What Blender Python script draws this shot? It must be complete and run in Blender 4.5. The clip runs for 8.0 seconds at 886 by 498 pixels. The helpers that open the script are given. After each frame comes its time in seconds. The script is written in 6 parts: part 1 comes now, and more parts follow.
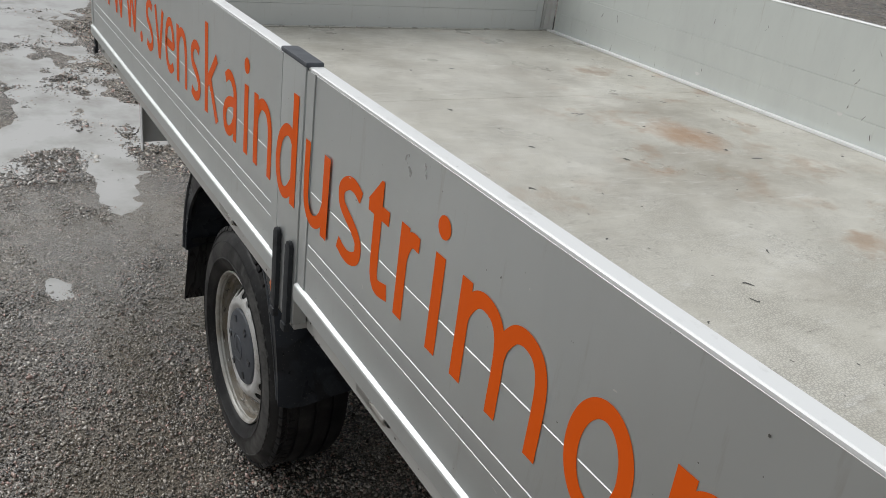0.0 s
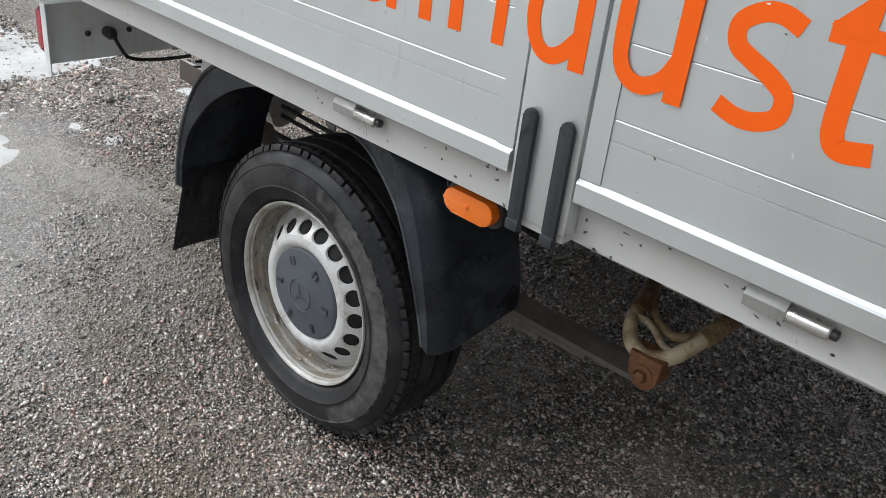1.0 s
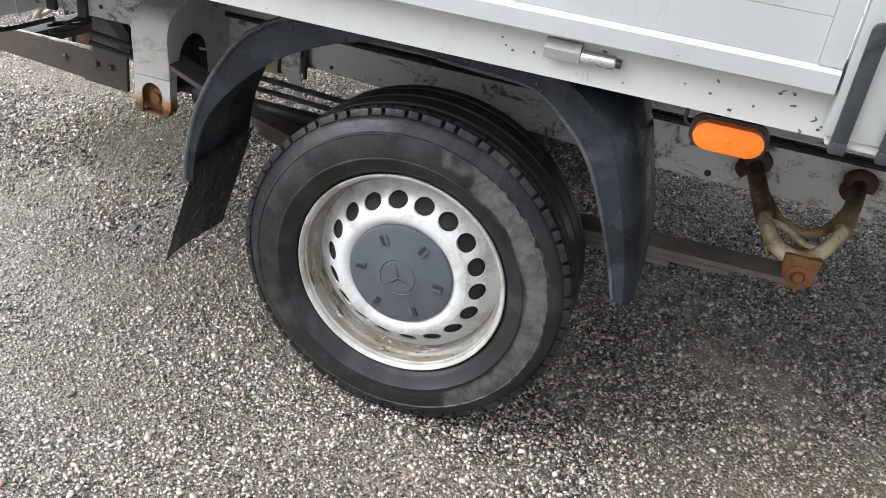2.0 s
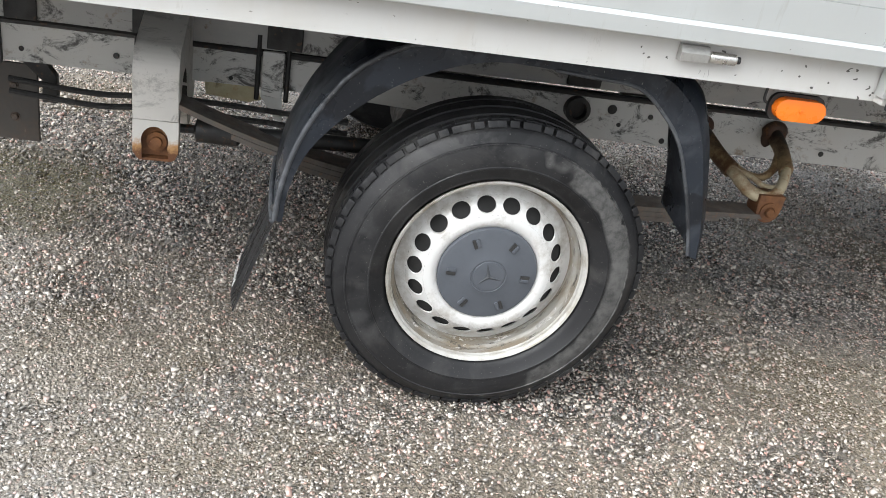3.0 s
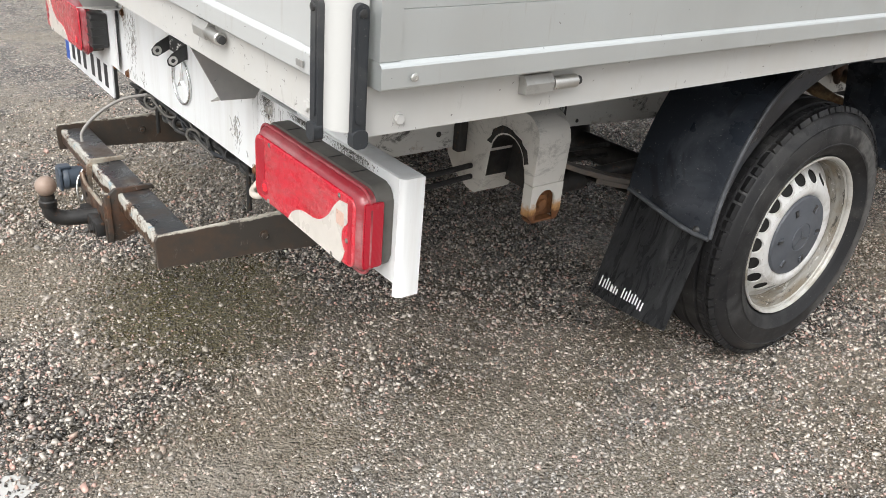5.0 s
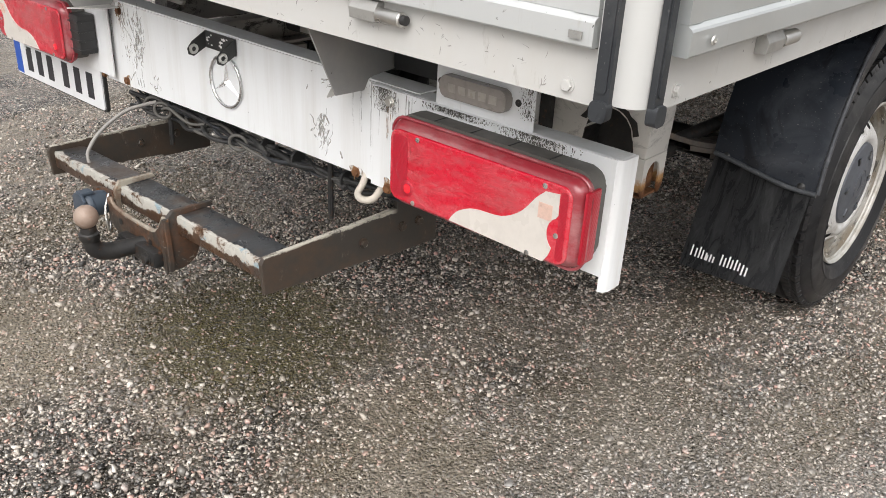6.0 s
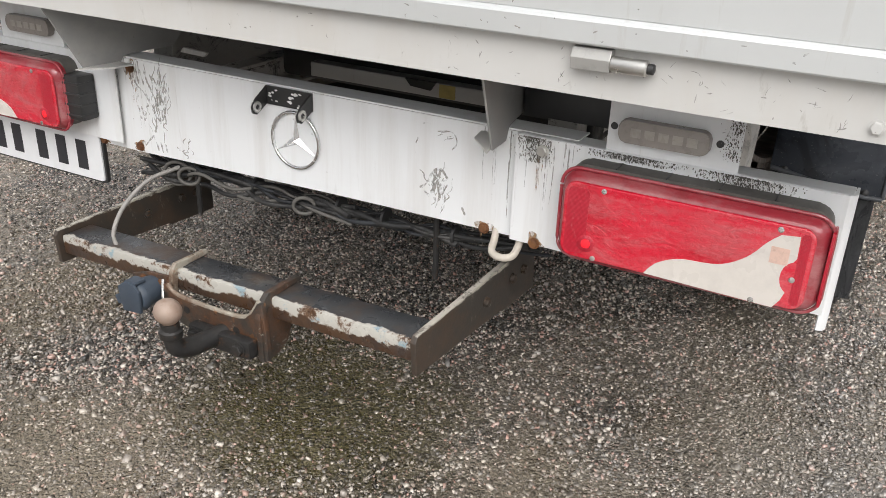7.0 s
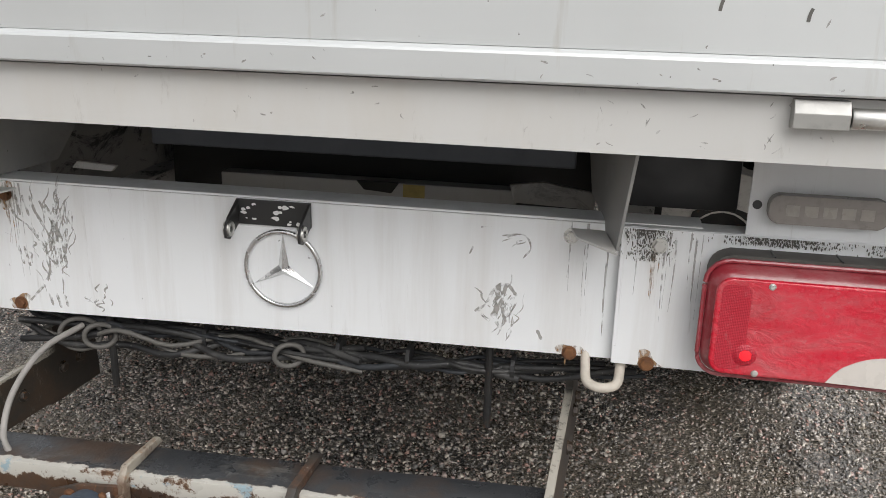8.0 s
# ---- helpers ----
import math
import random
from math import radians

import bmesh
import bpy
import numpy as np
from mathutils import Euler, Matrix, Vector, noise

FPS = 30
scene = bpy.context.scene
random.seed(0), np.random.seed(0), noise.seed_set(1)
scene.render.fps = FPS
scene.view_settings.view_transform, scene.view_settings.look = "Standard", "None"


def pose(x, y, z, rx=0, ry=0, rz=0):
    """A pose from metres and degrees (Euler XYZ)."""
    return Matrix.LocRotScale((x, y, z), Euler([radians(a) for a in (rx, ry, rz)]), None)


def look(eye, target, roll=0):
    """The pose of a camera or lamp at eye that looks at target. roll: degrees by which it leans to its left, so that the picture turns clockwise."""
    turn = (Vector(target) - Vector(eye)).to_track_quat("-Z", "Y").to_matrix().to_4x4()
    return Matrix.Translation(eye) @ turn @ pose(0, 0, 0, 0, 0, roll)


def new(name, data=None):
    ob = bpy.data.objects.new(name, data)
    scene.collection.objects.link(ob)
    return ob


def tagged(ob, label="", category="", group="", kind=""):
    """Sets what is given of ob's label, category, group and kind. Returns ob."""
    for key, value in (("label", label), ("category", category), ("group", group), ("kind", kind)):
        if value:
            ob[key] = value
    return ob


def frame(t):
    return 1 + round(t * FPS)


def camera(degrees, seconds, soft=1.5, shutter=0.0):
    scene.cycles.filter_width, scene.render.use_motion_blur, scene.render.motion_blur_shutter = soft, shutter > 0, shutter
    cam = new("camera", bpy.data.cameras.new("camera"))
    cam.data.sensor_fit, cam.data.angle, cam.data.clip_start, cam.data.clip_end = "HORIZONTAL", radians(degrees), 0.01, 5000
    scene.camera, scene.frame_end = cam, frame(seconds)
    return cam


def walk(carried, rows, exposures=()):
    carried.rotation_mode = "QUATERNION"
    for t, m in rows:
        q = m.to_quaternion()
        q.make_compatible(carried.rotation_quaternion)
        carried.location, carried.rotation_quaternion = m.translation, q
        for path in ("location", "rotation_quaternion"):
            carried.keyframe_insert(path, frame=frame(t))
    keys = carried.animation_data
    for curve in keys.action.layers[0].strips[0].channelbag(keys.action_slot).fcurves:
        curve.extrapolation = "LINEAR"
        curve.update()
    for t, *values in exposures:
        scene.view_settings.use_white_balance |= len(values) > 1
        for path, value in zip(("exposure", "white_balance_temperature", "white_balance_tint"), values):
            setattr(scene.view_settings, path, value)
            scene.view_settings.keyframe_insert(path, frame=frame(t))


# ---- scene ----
cam = camera(54.5, 8.0, soft=0.65)
PATH = [
    (0, (2.116, -0.648, 1.739), (0.58, 0.326, 0.907), 7.5),
    (0.3, (1.936, -0.765, 1.615), (0.484, 0.301, 0.746), 7.4),
    (0.5, (1.768, -0.824, 1.527), (0.383, 0.325, 0.654), 8.0),
    (0.6, (1.687, -0.86, 1.494), (0.338, 0.334, 0.624), 8.6),
    (1, (1.368, -1.057, 1.43), (0.209, 0.278, 0.496), 7.0),
    (1.5, (0.951, -1.29, 1.371), (0.109, 0.239, 0.393), 7.1),
    (1.7, (0.756, -1.325, 1.328), (0.064, 0.267, 0.335), 7.4),
    (2.8, (-0.301, -1.578, 1.265), (-0.027, 0.176, 0.345), 10.2),
    (3, (-0.481, -1.569, 1.246), (-0.075, 0.169, 0.343), 10.4),
    (3.5, (-0.958, -1.546, 1.227), (-0.274, 0.121, 0.358), 10.7),
    (4, (-1.372, -1.444, 1.239), (-0.543, 0.155, 0.371), 9.3),
    (4.5, (-1.737, -1.266, 1.259), (-0.769, 0.25, 0.384), 7.1),
    (5, (-2.048, -1.042, 1.265), (-0.936, 0.368, 0.386), 4.9),
    (5.2, (-2.125, -0.93, 1.245), (-0.959, 0.433, 0.36), 4.1),
    (6.3, (-2.496, -0.425, 1.172), (-1.069, 0.666, 0.293), 2.7),
    (6.5, (-2.574, -0.322, 1.172), (-1.096, 0.705, 0.299), 2.4),
    (7, (-2.59, 0.005, 1.176), (-0.99, 0.858, 0.331), 2.0),
    (7.5, (-2.536, 0.305, 1.18), (-0.787, 0.922, 0.431), 1.1),
    (8, (-2.42, 0.595, 1.048), (-0.542, 0.939, 0.454), 1.4),
]
walk(cam, [(t, look(eye, target, roll)) for t, eye, target, roll in PATH],
     exposures=[(0, -0.66, 6350, 9), (0.5, -0.10, 6150, 12), (1, 0.29, 6100, 9), (1.7, 0.93, 6050, 9), (3, 1.15, 6200, 9), (4, 1.03, 6350, 10), (5, 0.65, 6450, 10), (6.5, 0.40, 6550, 12), (7.5, 0.19, 6450, 11), (8, 0.07, 6450, 11)])

# ---------- world and light: an overcast day ----------
world = bpy.data.worlds.new("overcast_sky")
scene.world = world
world.use_nodes = True
wn = world.node_tree
sky = wn.nodes.new("ShaderNodeTexSky")
sky.sky_type = "NISHITA"
sky.sun_disc = False
sky.sun_elevation, sky.sun_rotation = radians(44), radians(241)
sky.air_density, sky.dust_density, sky.ozone_density = 1.0, 6.0, 1.0
grey = wn.nodes.new("ShaderNodeHueSaturation")
grey.inputs["Saturation"].default_value = 0.18
wn.links.new(sky.outputs[0], grey.inputs["Color"])
wn.links.new(grey.outputs[0], wn.nodes["Background"].inputs[0])
wn.nodes["Background"].inputs[1].default_value = 0.05
# the cloud cover that veils the sky, several times as bright overhead as at the horizon
cloud = wn.nodes.new("ShaderNodeBackground")
cloud.inputs[0].default_value = (0.97, 0.985, 1.0, 1)
dome = wn.nodes.new("ShaderNodeTexCoord")
height = wn.nodes.new("ShaderNodeSeparateXYZ")
veil = wn.nodes.new("ShaderNodeMapRange")
for k, v in (("From Min", 0.0), ("From Max", 1.0), ("To Min", 0.20), ("To Max", 1.04)):
    veil.inputs[k].default_value = v
wn.links.new(dome.outputs["Generated"], height.inputs[0])
wn.links.new(height.outputs[2], veil.inputs["Value"])
wn.links.new(veil.outputs[0], cloud.inputs[1])
both = wn.nodes.new("ShaderNodeAddShader")
wn.links.new(wn.nodes["Background"].outputs[0], both.inputs[0])
wn.links.new(cloud.outputs[0], both.inputs[1])
wn.links.new(both.outputs[0], wn.nodes["World Output"].inputs[0])
sun = new("sun", bpy.data.lights.new("sun", "SUN"))
sun.data.energy, sun.data.angle, sun.data.color = 1.6, radians(50), (1.0, 0.98, 0.95)
sun.matrix_world = look((-5.0, -2.8, 5.5), (0, 0, 0))


# ---------- materials ----------
class Mat:
    """A node material on world-sized object coordinates."""

    def __init__(self, name, color, rough=0.5, metal=0.0, coat=0.0, spec=0.5):
        self.m = bpy.data.materials.new(name)
        self.m.use_nodes = True
        self.t = self.m.node_tree
        self.b = self.t.nodes["Principled BSDF"]
        self.b.inputs["Roughness"].default_value = rough
        self.b.inputs["Metallic"].default_value = metal
        self.b.inputs["Coat Weight"].default_value = coat
        self.b.inputs["Specular IOR Level"].default_value = spec
        self.b.inputs["Base Color"].default_value = (*color, 1)
        self.col = None
        self.base = color
        self.co = self.t.nodes.new("ShaderNodeTexCoord").outputs["Object"]
        self.bumps = None

    def node(self, kind, **values):
        n = self.t.nodes.new(kind)
        for k, v in values.items():
            n.inputs[k].default_value = v
        return n

    def stretched(self, sx, sy, sz):
        n = self.node("ShaderNodeMapping")
        n.inputs["Scale"].default_value = (sx, sy, sz)
        self.t.links.new(self.co, n.inputs[0])
        return n.outputs[0]

    def noise(self, scale, detail=4, rough=0.6, stretch=(1, 1, 1), distort=0.0):
        n = self.node("ShaderNodeTexNoise", Scale=scale, Detail=detail, Roughness=rough, Distortion=distort)
        self.t.links.new(self.stretched(*stretch), n.inputs["Vector"])
        return n.outputs[0]

    def voronoi(self, scale, feature="F1", stretch=(1, 1, 1)):
        n = self.node("ShaderNodeTexVoronoi", Scale=scale)
        n.feature = feature
        self.t.links.new(self.stretched(*stretch), n.inputs["Vector"])
        return n

    def ramp(self, value, lo, hi, a=0.0, b=1.0):
        n = self.node("ShaderNodeMapRange")
        for k, v in zip(("From Min", "From Max", "To Min", "To Max"), (lo, hi, a, b)):
            n.inputs[k].default_value = v
        self.t.links.new(value, n.inputs["Value"])
        return n.outputs[0]

    def math(self, op, a, b):
        n = self.t.nodes.new("ShaderNodeMath")
        n.operation = op
        for k, v in enumerate((a, b)):
            if isinstance(v, (int, float)):
                n.inputs[k].default_value = v
            else:
                self.t.links.new(v, n.inputs[k])
        return n.outputs[0]

    def axis(self, k):
        n = self.node("ShaderNodeSeparateXYZ")
        self.t.links.new(self.co, n.inputs[0])
        return n.outputs[k]

    def over(self, color, mask):
        """Lay a colour, or a colour socket, over what is there."""
        n = self.t.nodes.new("ShaderNodeMix")
        n.data_type = "RGBA"
        if self.col is None:
            n.inputs[6].default_value = (*self.base, 1)
        else:
            self.t.links.new(self.col, n.inputs[6])
        if isinstance(color, tuple):
            n.inputs[7].default_value = (*color, 1)
        else:
            self.t.links.new(color, n.inputs[7])
        self.t.links.new(mask, n.inputs[0])
        self.col = n.outputs[2]
        self.t.links.new(self.col, self.b.inputs["Base Color"])
        return self

    def link(self, socket, value):
        self.t.links.new(value, self.b.inputs[socket])
        return self

    def bump(self, height, strength, distance):
        n = self.node("ShaderNodeBump", Strength=strength, Distance=distance)
        self.t.links.new(height, n.inputs["Height"])
        if self.bumps:
            self.t.links.new(self.bumps, n.inputs["Normal"])
        self.bumps = n.outputs[0]
        self.t.links.new(self.bumps, self.b.inputs["Normal"])
        return self


def aluminium(name="board_aluminium", color=(0.64, 0.665, 0.66), metal=0.72):
    m = Mat(name, color, 0.37, metal)
    m.over((0.56, 0.575, 0.565), m.ramp(m.noise(3, 5, 0.65, (1, 1, 0.35)), 0.48, 0.75, 0, 0.55))
    m.over((0.40, 0.37, 0.32), m.ramp(m.noise(14, 6, 0.7, (2.5, 2.5, 0.25)), 0.60, 0.78, 0, 0.45))
    m.over((0.06, 0.055, 0.05), m.ramp(m.noise(150, 2, 0.4), 0.775, 0.79, 0, 0.8))
    m.link("Roughness", m.ramp(m.noise(9, 5, 0.6, (1, 1, 0.5)), 0.3, 0.7, 0.32, 0.5))
    m.bump(m.noise(5, 2), 0.08, 0.01).bump(m.noise(400, 3), 0.04, 0.0006)
    return m.m


def plain_rail(name):
    """Rubbed pale aluminium with fine lengthwise wear."""
    m = Mat(name, (0.93, 0.935, 0.93), 0.4, 0.1)
    m.over((0.55, 0.55, 0.53), m.ramp(m.noise(30, 6, 0.75, (0.4, 0.4, 2)), 0.55, 0.75, 0, 0.6))
    m.over((0.20, 0.19, 0.17), m.ramp(m.noise(60, 5, 0.7), 0.70, 0.75, 0, 0.7))
    m.bump(m.noise(200, 3), 0.06, 0.001)
    return m.m


def white_paint(name, color=(0.72, 0.72, 0.70), dirt=0.5, streak=(2, 2, 0.3), blotch=0.0):
    m = Mat(name, color, 0.42)
    m.over((0.50, 0.47, 0.42), m.ramp(m.noise(6, 6, 0.65, streak), 0.48, 0.80, 0, dirt))
    m.over((0.22, 0.19, 0.15), m.ramp(m.noise(22, 6, 0.75, streak), 0.62, 0.80, 0, dirt))
    m.over((0.045, 0.04, 0.035), m.ramp(m.noise(75, 4, 0.6), 0.735, 0.76, 0, 0.8))
    if blotch:
        m.over((0.03, 0.028, 0.026), m.ramp(m.noise(13, 8, 0.8, (0.8, 1, 1.3), 0.6), 0.525, 0.61, 0, blotch))
        m.over((0.20, 0.12, 0.05), m.ramp(m.noise(11, 6, 0.7), 0.60, 0.68, 0, blotch * 0.7))
    m.link("Roughness", m.ramp(m.noise(12, 5), 0.3, 0.7, 0.34, 0.6))
    m.bump(m.noise(60, 4), 0.06, 0.002)
    return m.m


def rubber(name, color, dust, rough=0.6, worn=(0.16, 0.155, 0.145)):
    m = Mat(name, color, rough, spec=0.3)
    m.over(worn, m.ramp(m.noise(7, 6, 0.65, (1, 1, 1), 0.5), 0.50, 0.72, 0, dust))
    m.over((0.005, 0.005, 0.006), m.ramp(m.noise(5, 5, 0.6, (1, 1, 1), 1.0), 0.54, 0.58, 0, 0.6))
    m.over((0.25, 0.24, 0.22), m.ramp(m.noise(240, 2, 0.4), 0.70, 0.74, 0, dust))
    m.link("Roughness", m.ramp(m.noise(6, 5), 0.35, 0.65, rough - 0.2, rough + 0.2))
    m.bump(m.noise(180, 4), 0.12, 0.001)
    if name == "tyre_rubber":  # kerb wear: a pale ragged band round the front half of the side wall
        dx, dz = m.math("ADD", m.axis(0), -0.004), m.math("ADD", m.axis(2), -0.357)
        far = m.math("SQRT", m.math("ADD", m.math("MULTIPLY", dx, dx), m.math("MULTIPLY", dz, dz)), 0)
        ragged = m.math("ADD", far, m.math("MULTIPLY", m.noise(38, 4, 0.6), 0.030))
        band = m.math("MULTIPLY", m.ramp(m.math("ADD", far, m.math("MULTIPLY", m.noise(11, 4, 0.6), 0.03)), 0.283, 0.289), m.ramp(ragged, 0.329, 0.332, 1.0, 0.0))
        half = m.ramp(m.math("ADD", dx, m.math("MULTIPLY", m.noise(5, 3, 0.6), 0.45)), 0.325, 0.345)
        m.over((0.125, 0.123, 0.118), m.math("MULTIPLY", m.math("MULTIPLY", band, half), m.ramp(m.noise(45, 5, 0.7), 0.30, 0.62, 0.15, 0.8)))
        rear = m.ramp(m.math("ADD", dx, m.math("MULTIPLY", m.noise(6, 4, 0.6), 0.5)), 0.30, 0.22)
        m.over((0.070, 0.070, 0.070), m.math("MULTIPLY", m.math("MULTIPLY", band, rear), m.ramp(m.noise(13, 5, 0.6), 0.50, 0.62, 0.0, 0.35)))
    return m.m


def rusty(name, color, rust, amount=0.6, rough=0.65, metal=0.1, chips=0.0):
    m = Mat(name, color, rough, metal)
    m.over(rust, m.ramp(m.noise(16, 7, 0.7), 0.42, 0.60, 0, amount))
    m.over((0.30, 0.12, 0.035), m.ramp(m.noise(45, 6, 0.75), 0.58, 0.70, 0, amount))
    m.over((0.015, 0.012, 0.01), m.ramp(m.noise(20, 6, 0.7, (1, 1, 0.4)), 0.58, 0.72, 0, 0.7))
    if chips:
        m.over((0.33, 0.32, 0.285), m.ramp(m.noise(26, 7, 0.8, (1, 1, 1.5), 0.6), 0.605, 0.635, 0, chips))
    m.link("Roughness", m.ramp(m.noise(30, 4), 0.3, 0.7, rough - 0.25, rough + 0.15))
    m.bump(m.noise(120, 5), 0.35, 0.002)
    return m.m


M_ALU = aluminium()
M_GATE = aluminium("tailgate_aluminium", (0.60, 0.615, 0.61), 0.35)
# the far board: paler and less metallic than the near one
M_INNER = aluminium("pale_far_board", (0.70, 0.73, 0.70), 0.15)
M_TOP = plain_rail("worn_top_rail")
M_RAIL = white_paint("rail_white_paint", (0.54, 0.535, 0.515), 0.6, (1.5, 1.5, 0.4))
# grey that holds the gusset's shade as well as its dirt
M_GUSSET = white_paint("gusset_shade_and_dirt", (0.30, 0.30, 0.29), 0.6, (1, 1, 1))
M_PANEL = white_paint("panel_white_paint", (0.80, 0.815, 0.82), 0.45, (3, 3, 0.22))
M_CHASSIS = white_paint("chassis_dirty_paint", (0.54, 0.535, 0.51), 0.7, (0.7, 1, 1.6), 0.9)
# the chassis paint again on a darker base
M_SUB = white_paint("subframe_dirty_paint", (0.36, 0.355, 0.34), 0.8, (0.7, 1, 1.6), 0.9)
M_ARM = white_paint("hanger_white_paint", (0.62, 0.60, 0.56), 0.5, (1, 1, 0.5), 0.35)
M_POST = white_paint("post_white_paint", (0.52, 0.52, 0.505), 0.35, (2, 2, 0.3))
M_RUST = rusty("rusted_steel", (0.11, 0.046, 0.020), (0.26, 0.115, 0.042), 0.7, 0.75)


def browned():
    """Ochre casting under rust, blackened towards its upper ends."""
    m = Mat("browned_casting", (0.27, 0.19, 0.095), 0.55)
    m.over((0.10, 0.045, 0.018), m.ramp(m.noise(16, 7, 0.75), 0.42, 0.55, 0, 0.95))
    m.over((0.022, 0.017, 0.013), m.math("MULTIPLY", m.ramp(m.math("ADD", m.axis(2), m.math("MULTIPLY", m.noise(9, 7, 0.75), 0.16)), 0.645, 0.680), m.ramp(m.noise(40, 5, 0.7), 0.30, 0.45, 0.6, 0.95)))
    m.bump(m.noise(120, 5), 0.35, 0.002)
    return m.m


M_ARMRUST = browned()
M_CORRODED = rusty("corroded_casting", (0.50, 0.43, 0.29), (0.17, 0.085, 0.03), 0.9, 0.6)
M_HUBRUST = rusty("dark_rusted_knuckle", (0.045, 0.024, 0.014), (0.10, 0.042, 0.018), 0.6, 0.7)
M_BROWN = rusty("brown_painted_steel", (0.045, 0.039, 0.033), (0.085, 0.052, 0.032), 0.6, 0.4, 0.1, 0.75)
# grime, with the shade below the truck put into its dark base
M_DARK = rusty("underbody_grime_and_shade", (0.018, 0.018, 0.018), (0.040, 0.035, 0.030), 0.35, 0.6)
M_SPRING = rusty("spring_steel", (0.10, 0.09, 0.08), (0.16, 0.12, 0.09), 0.6, 0.6)
def foot_paint():
    m = Mat("rust_eaten_paint", (0.62, 0.60, 0.56), 0.5)
    low = m.math("ADD", m.axis(2), m.math("MULTIPLY", m.noise(28, 6, 0.75), 0.09))
    m.over((0.42, 0.20, 0.045), m.ramp(low, 0.535, 0.555, 0.9, 0.0))
    m.over((0.11, 0.040, 0.015), m.ramp(low, 0.515, 0.530, 0.95, 0.0))
    m.bump(m.noise(120, 5), 0.3, 0.002)
    return m.m


M_FOOT = foot_paint()
M_PLASTIC = rubber("black_mudguard_plastic", (0.019, 0.023, 0.030), 0.5, 0.34, (0.10, 0.108, 0.122))
M_LIP = rubber("worn_plastic_edge", (0.060, 0.064, 0.070), 0.7, 0.4, (0.17, 0.18, 0.19))
def wet_flap():
    """Black rubber with glossy runs of water and grey dust between them."""
    m = Mat("black_flap_rubber", (0.022, 0.023, 0.025), 0.4, spec=0.5)
    runs = m.noise(26, 6, 0.7, (1, 1.6, 0.22), 0.8)
    m.over((0.075, 0.077, 0.080), m.ramp(runs, 0.50, 0.66, 0, 0.75))
    m.over((0.16, 0.155, 0.145), m.ramp(m.noise(200, 3, 0.5), 0.66, 0.74, 0, 0.5))
    m.link("Roughness", m.ramp(runs, 0.40, 0.60, 0.14, 0.55))
    m.bump(runs, 0.5, 0.004).bump(m.noise(160, 3), 0.15, 0.001)
    return m.m


M_FLAP = wet_flap()
M_STRIP = rubber("black_buffer_rubber", (0.035, 0.038, 0.042), 0.25, 0.55)
M_TYRE = rubber("tyre_rubber", (0.017, 0.017, 0.018), 0.25, 0.52)
M_CABLE = rubber("cable_sleeve", (0.03, 0.03, 0.03), 0.5, 0.5)


def plain(name, color, rough=0.45, metal=0.0, coat=0.0, fleck=0.25, scale=30):
    m = Mat(name, color, rough, metal, coat)
    dark = tuple(c * 0.55 for c in color)
    m.over(dark, m.ramp(m.noise(scale, 6, 0.7), 0.48, 0.75, 0, fleck))
    m.link("Roughness", m.ramp(m.noise(scale * 0.6, 4), 0.3, 0.7, max(0.03, rough - 0.12), rough + 0.15))
    m.bump(m.noise(scale * 5, 3), 0.08, 0.001)
    return m.m


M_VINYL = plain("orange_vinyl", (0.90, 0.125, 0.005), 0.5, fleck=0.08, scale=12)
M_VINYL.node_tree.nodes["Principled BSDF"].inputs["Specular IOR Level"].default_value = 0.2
M_CAPGREY = plain("grey_cap_plastic", (0.082, 0.090, 0.104), 0.5, fleck=0.35, scale=25)
M_GALV = plain("dull_hinge_steel", (0.40, 0.395, 0.375), 0.42, 0.45, fleck=0.6, scale=40)
# near-black: the shade inside the wheel is put into this colour
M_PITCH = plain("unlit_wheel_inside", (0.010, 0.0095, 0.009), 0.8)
M_GREYCABLE = plain("grey_cable_sleeve", (0.30, 0.285, 0.265), 0.55, fleck=0.4)
M_STEEL = plain("bright_steel", (0.62, 0.61, 0.58), 0.3, 0.9, fleck=0.4)
M_CHROME = plain("emblem_chrome", (0.72, 0.72, 0.72), 0.22, 1.0, fleck=0.2)
M_BLACK = plain("black_metal", (0.03, 0.03, 0.03), 0.4, 0.0, fleck=0.3)
M_LAMPBACK = plain("lamp_housing_grey", (0.11, 0.105, 0.095), 0.65, fleck=0.5)
M_AMBER = plain("amber_plastic", (0.90, 0.20, 0.012), 0.3, coat=0.3, fleck=0.15)
M_CLEARLENS = plain("milky_clear_lens", (0.64, 0.60, 0.55), 0.3, coat=0.3, fleck=0.25, scale=24)
M_DIODE = plain("dirty_clear_cover", (0.30, 0.275, 0.25), 0.35, coat=0.3, fleck=0.6, scale=60)
M_CAPPALE = plain("dim_diode_cell", (0.40, 0.37, 0.335), 0.3, fleck=0.5, scale=50)
M_STAIN = plain("rust_run", (0.36, 0.22, 0.11), 0.6, fleck=0.5, scale=60)
M_DRIP = plain("grey_run", (0.46, 0.455, 0.44), 0.6, fleck=0.6, scale=60)
M_WHITE = plain("white_print", (0.78, 0.78, 0.76), 0.5, fleck=0.15)
M_PLATE = plain("plate_white", (0.76, 0.77, 0.78), 0.4, fleck=0.12)
M_INK = plain("plate_ink", (0.03, 0.03, 0.035), 0.5)
M_BLUE = plain("plate_blue", (0.02, 0.09, 0.42), 0.4)
M_SOCKET = plain("blue_grey_plastic", (0.05, 0.066, 0.088), 0.45, fleck=0.4)
M_PALE = plain("pale_hook_paint", (0.55, 0.50, 0.43), 0.5, fleck=0.4, scale=60)
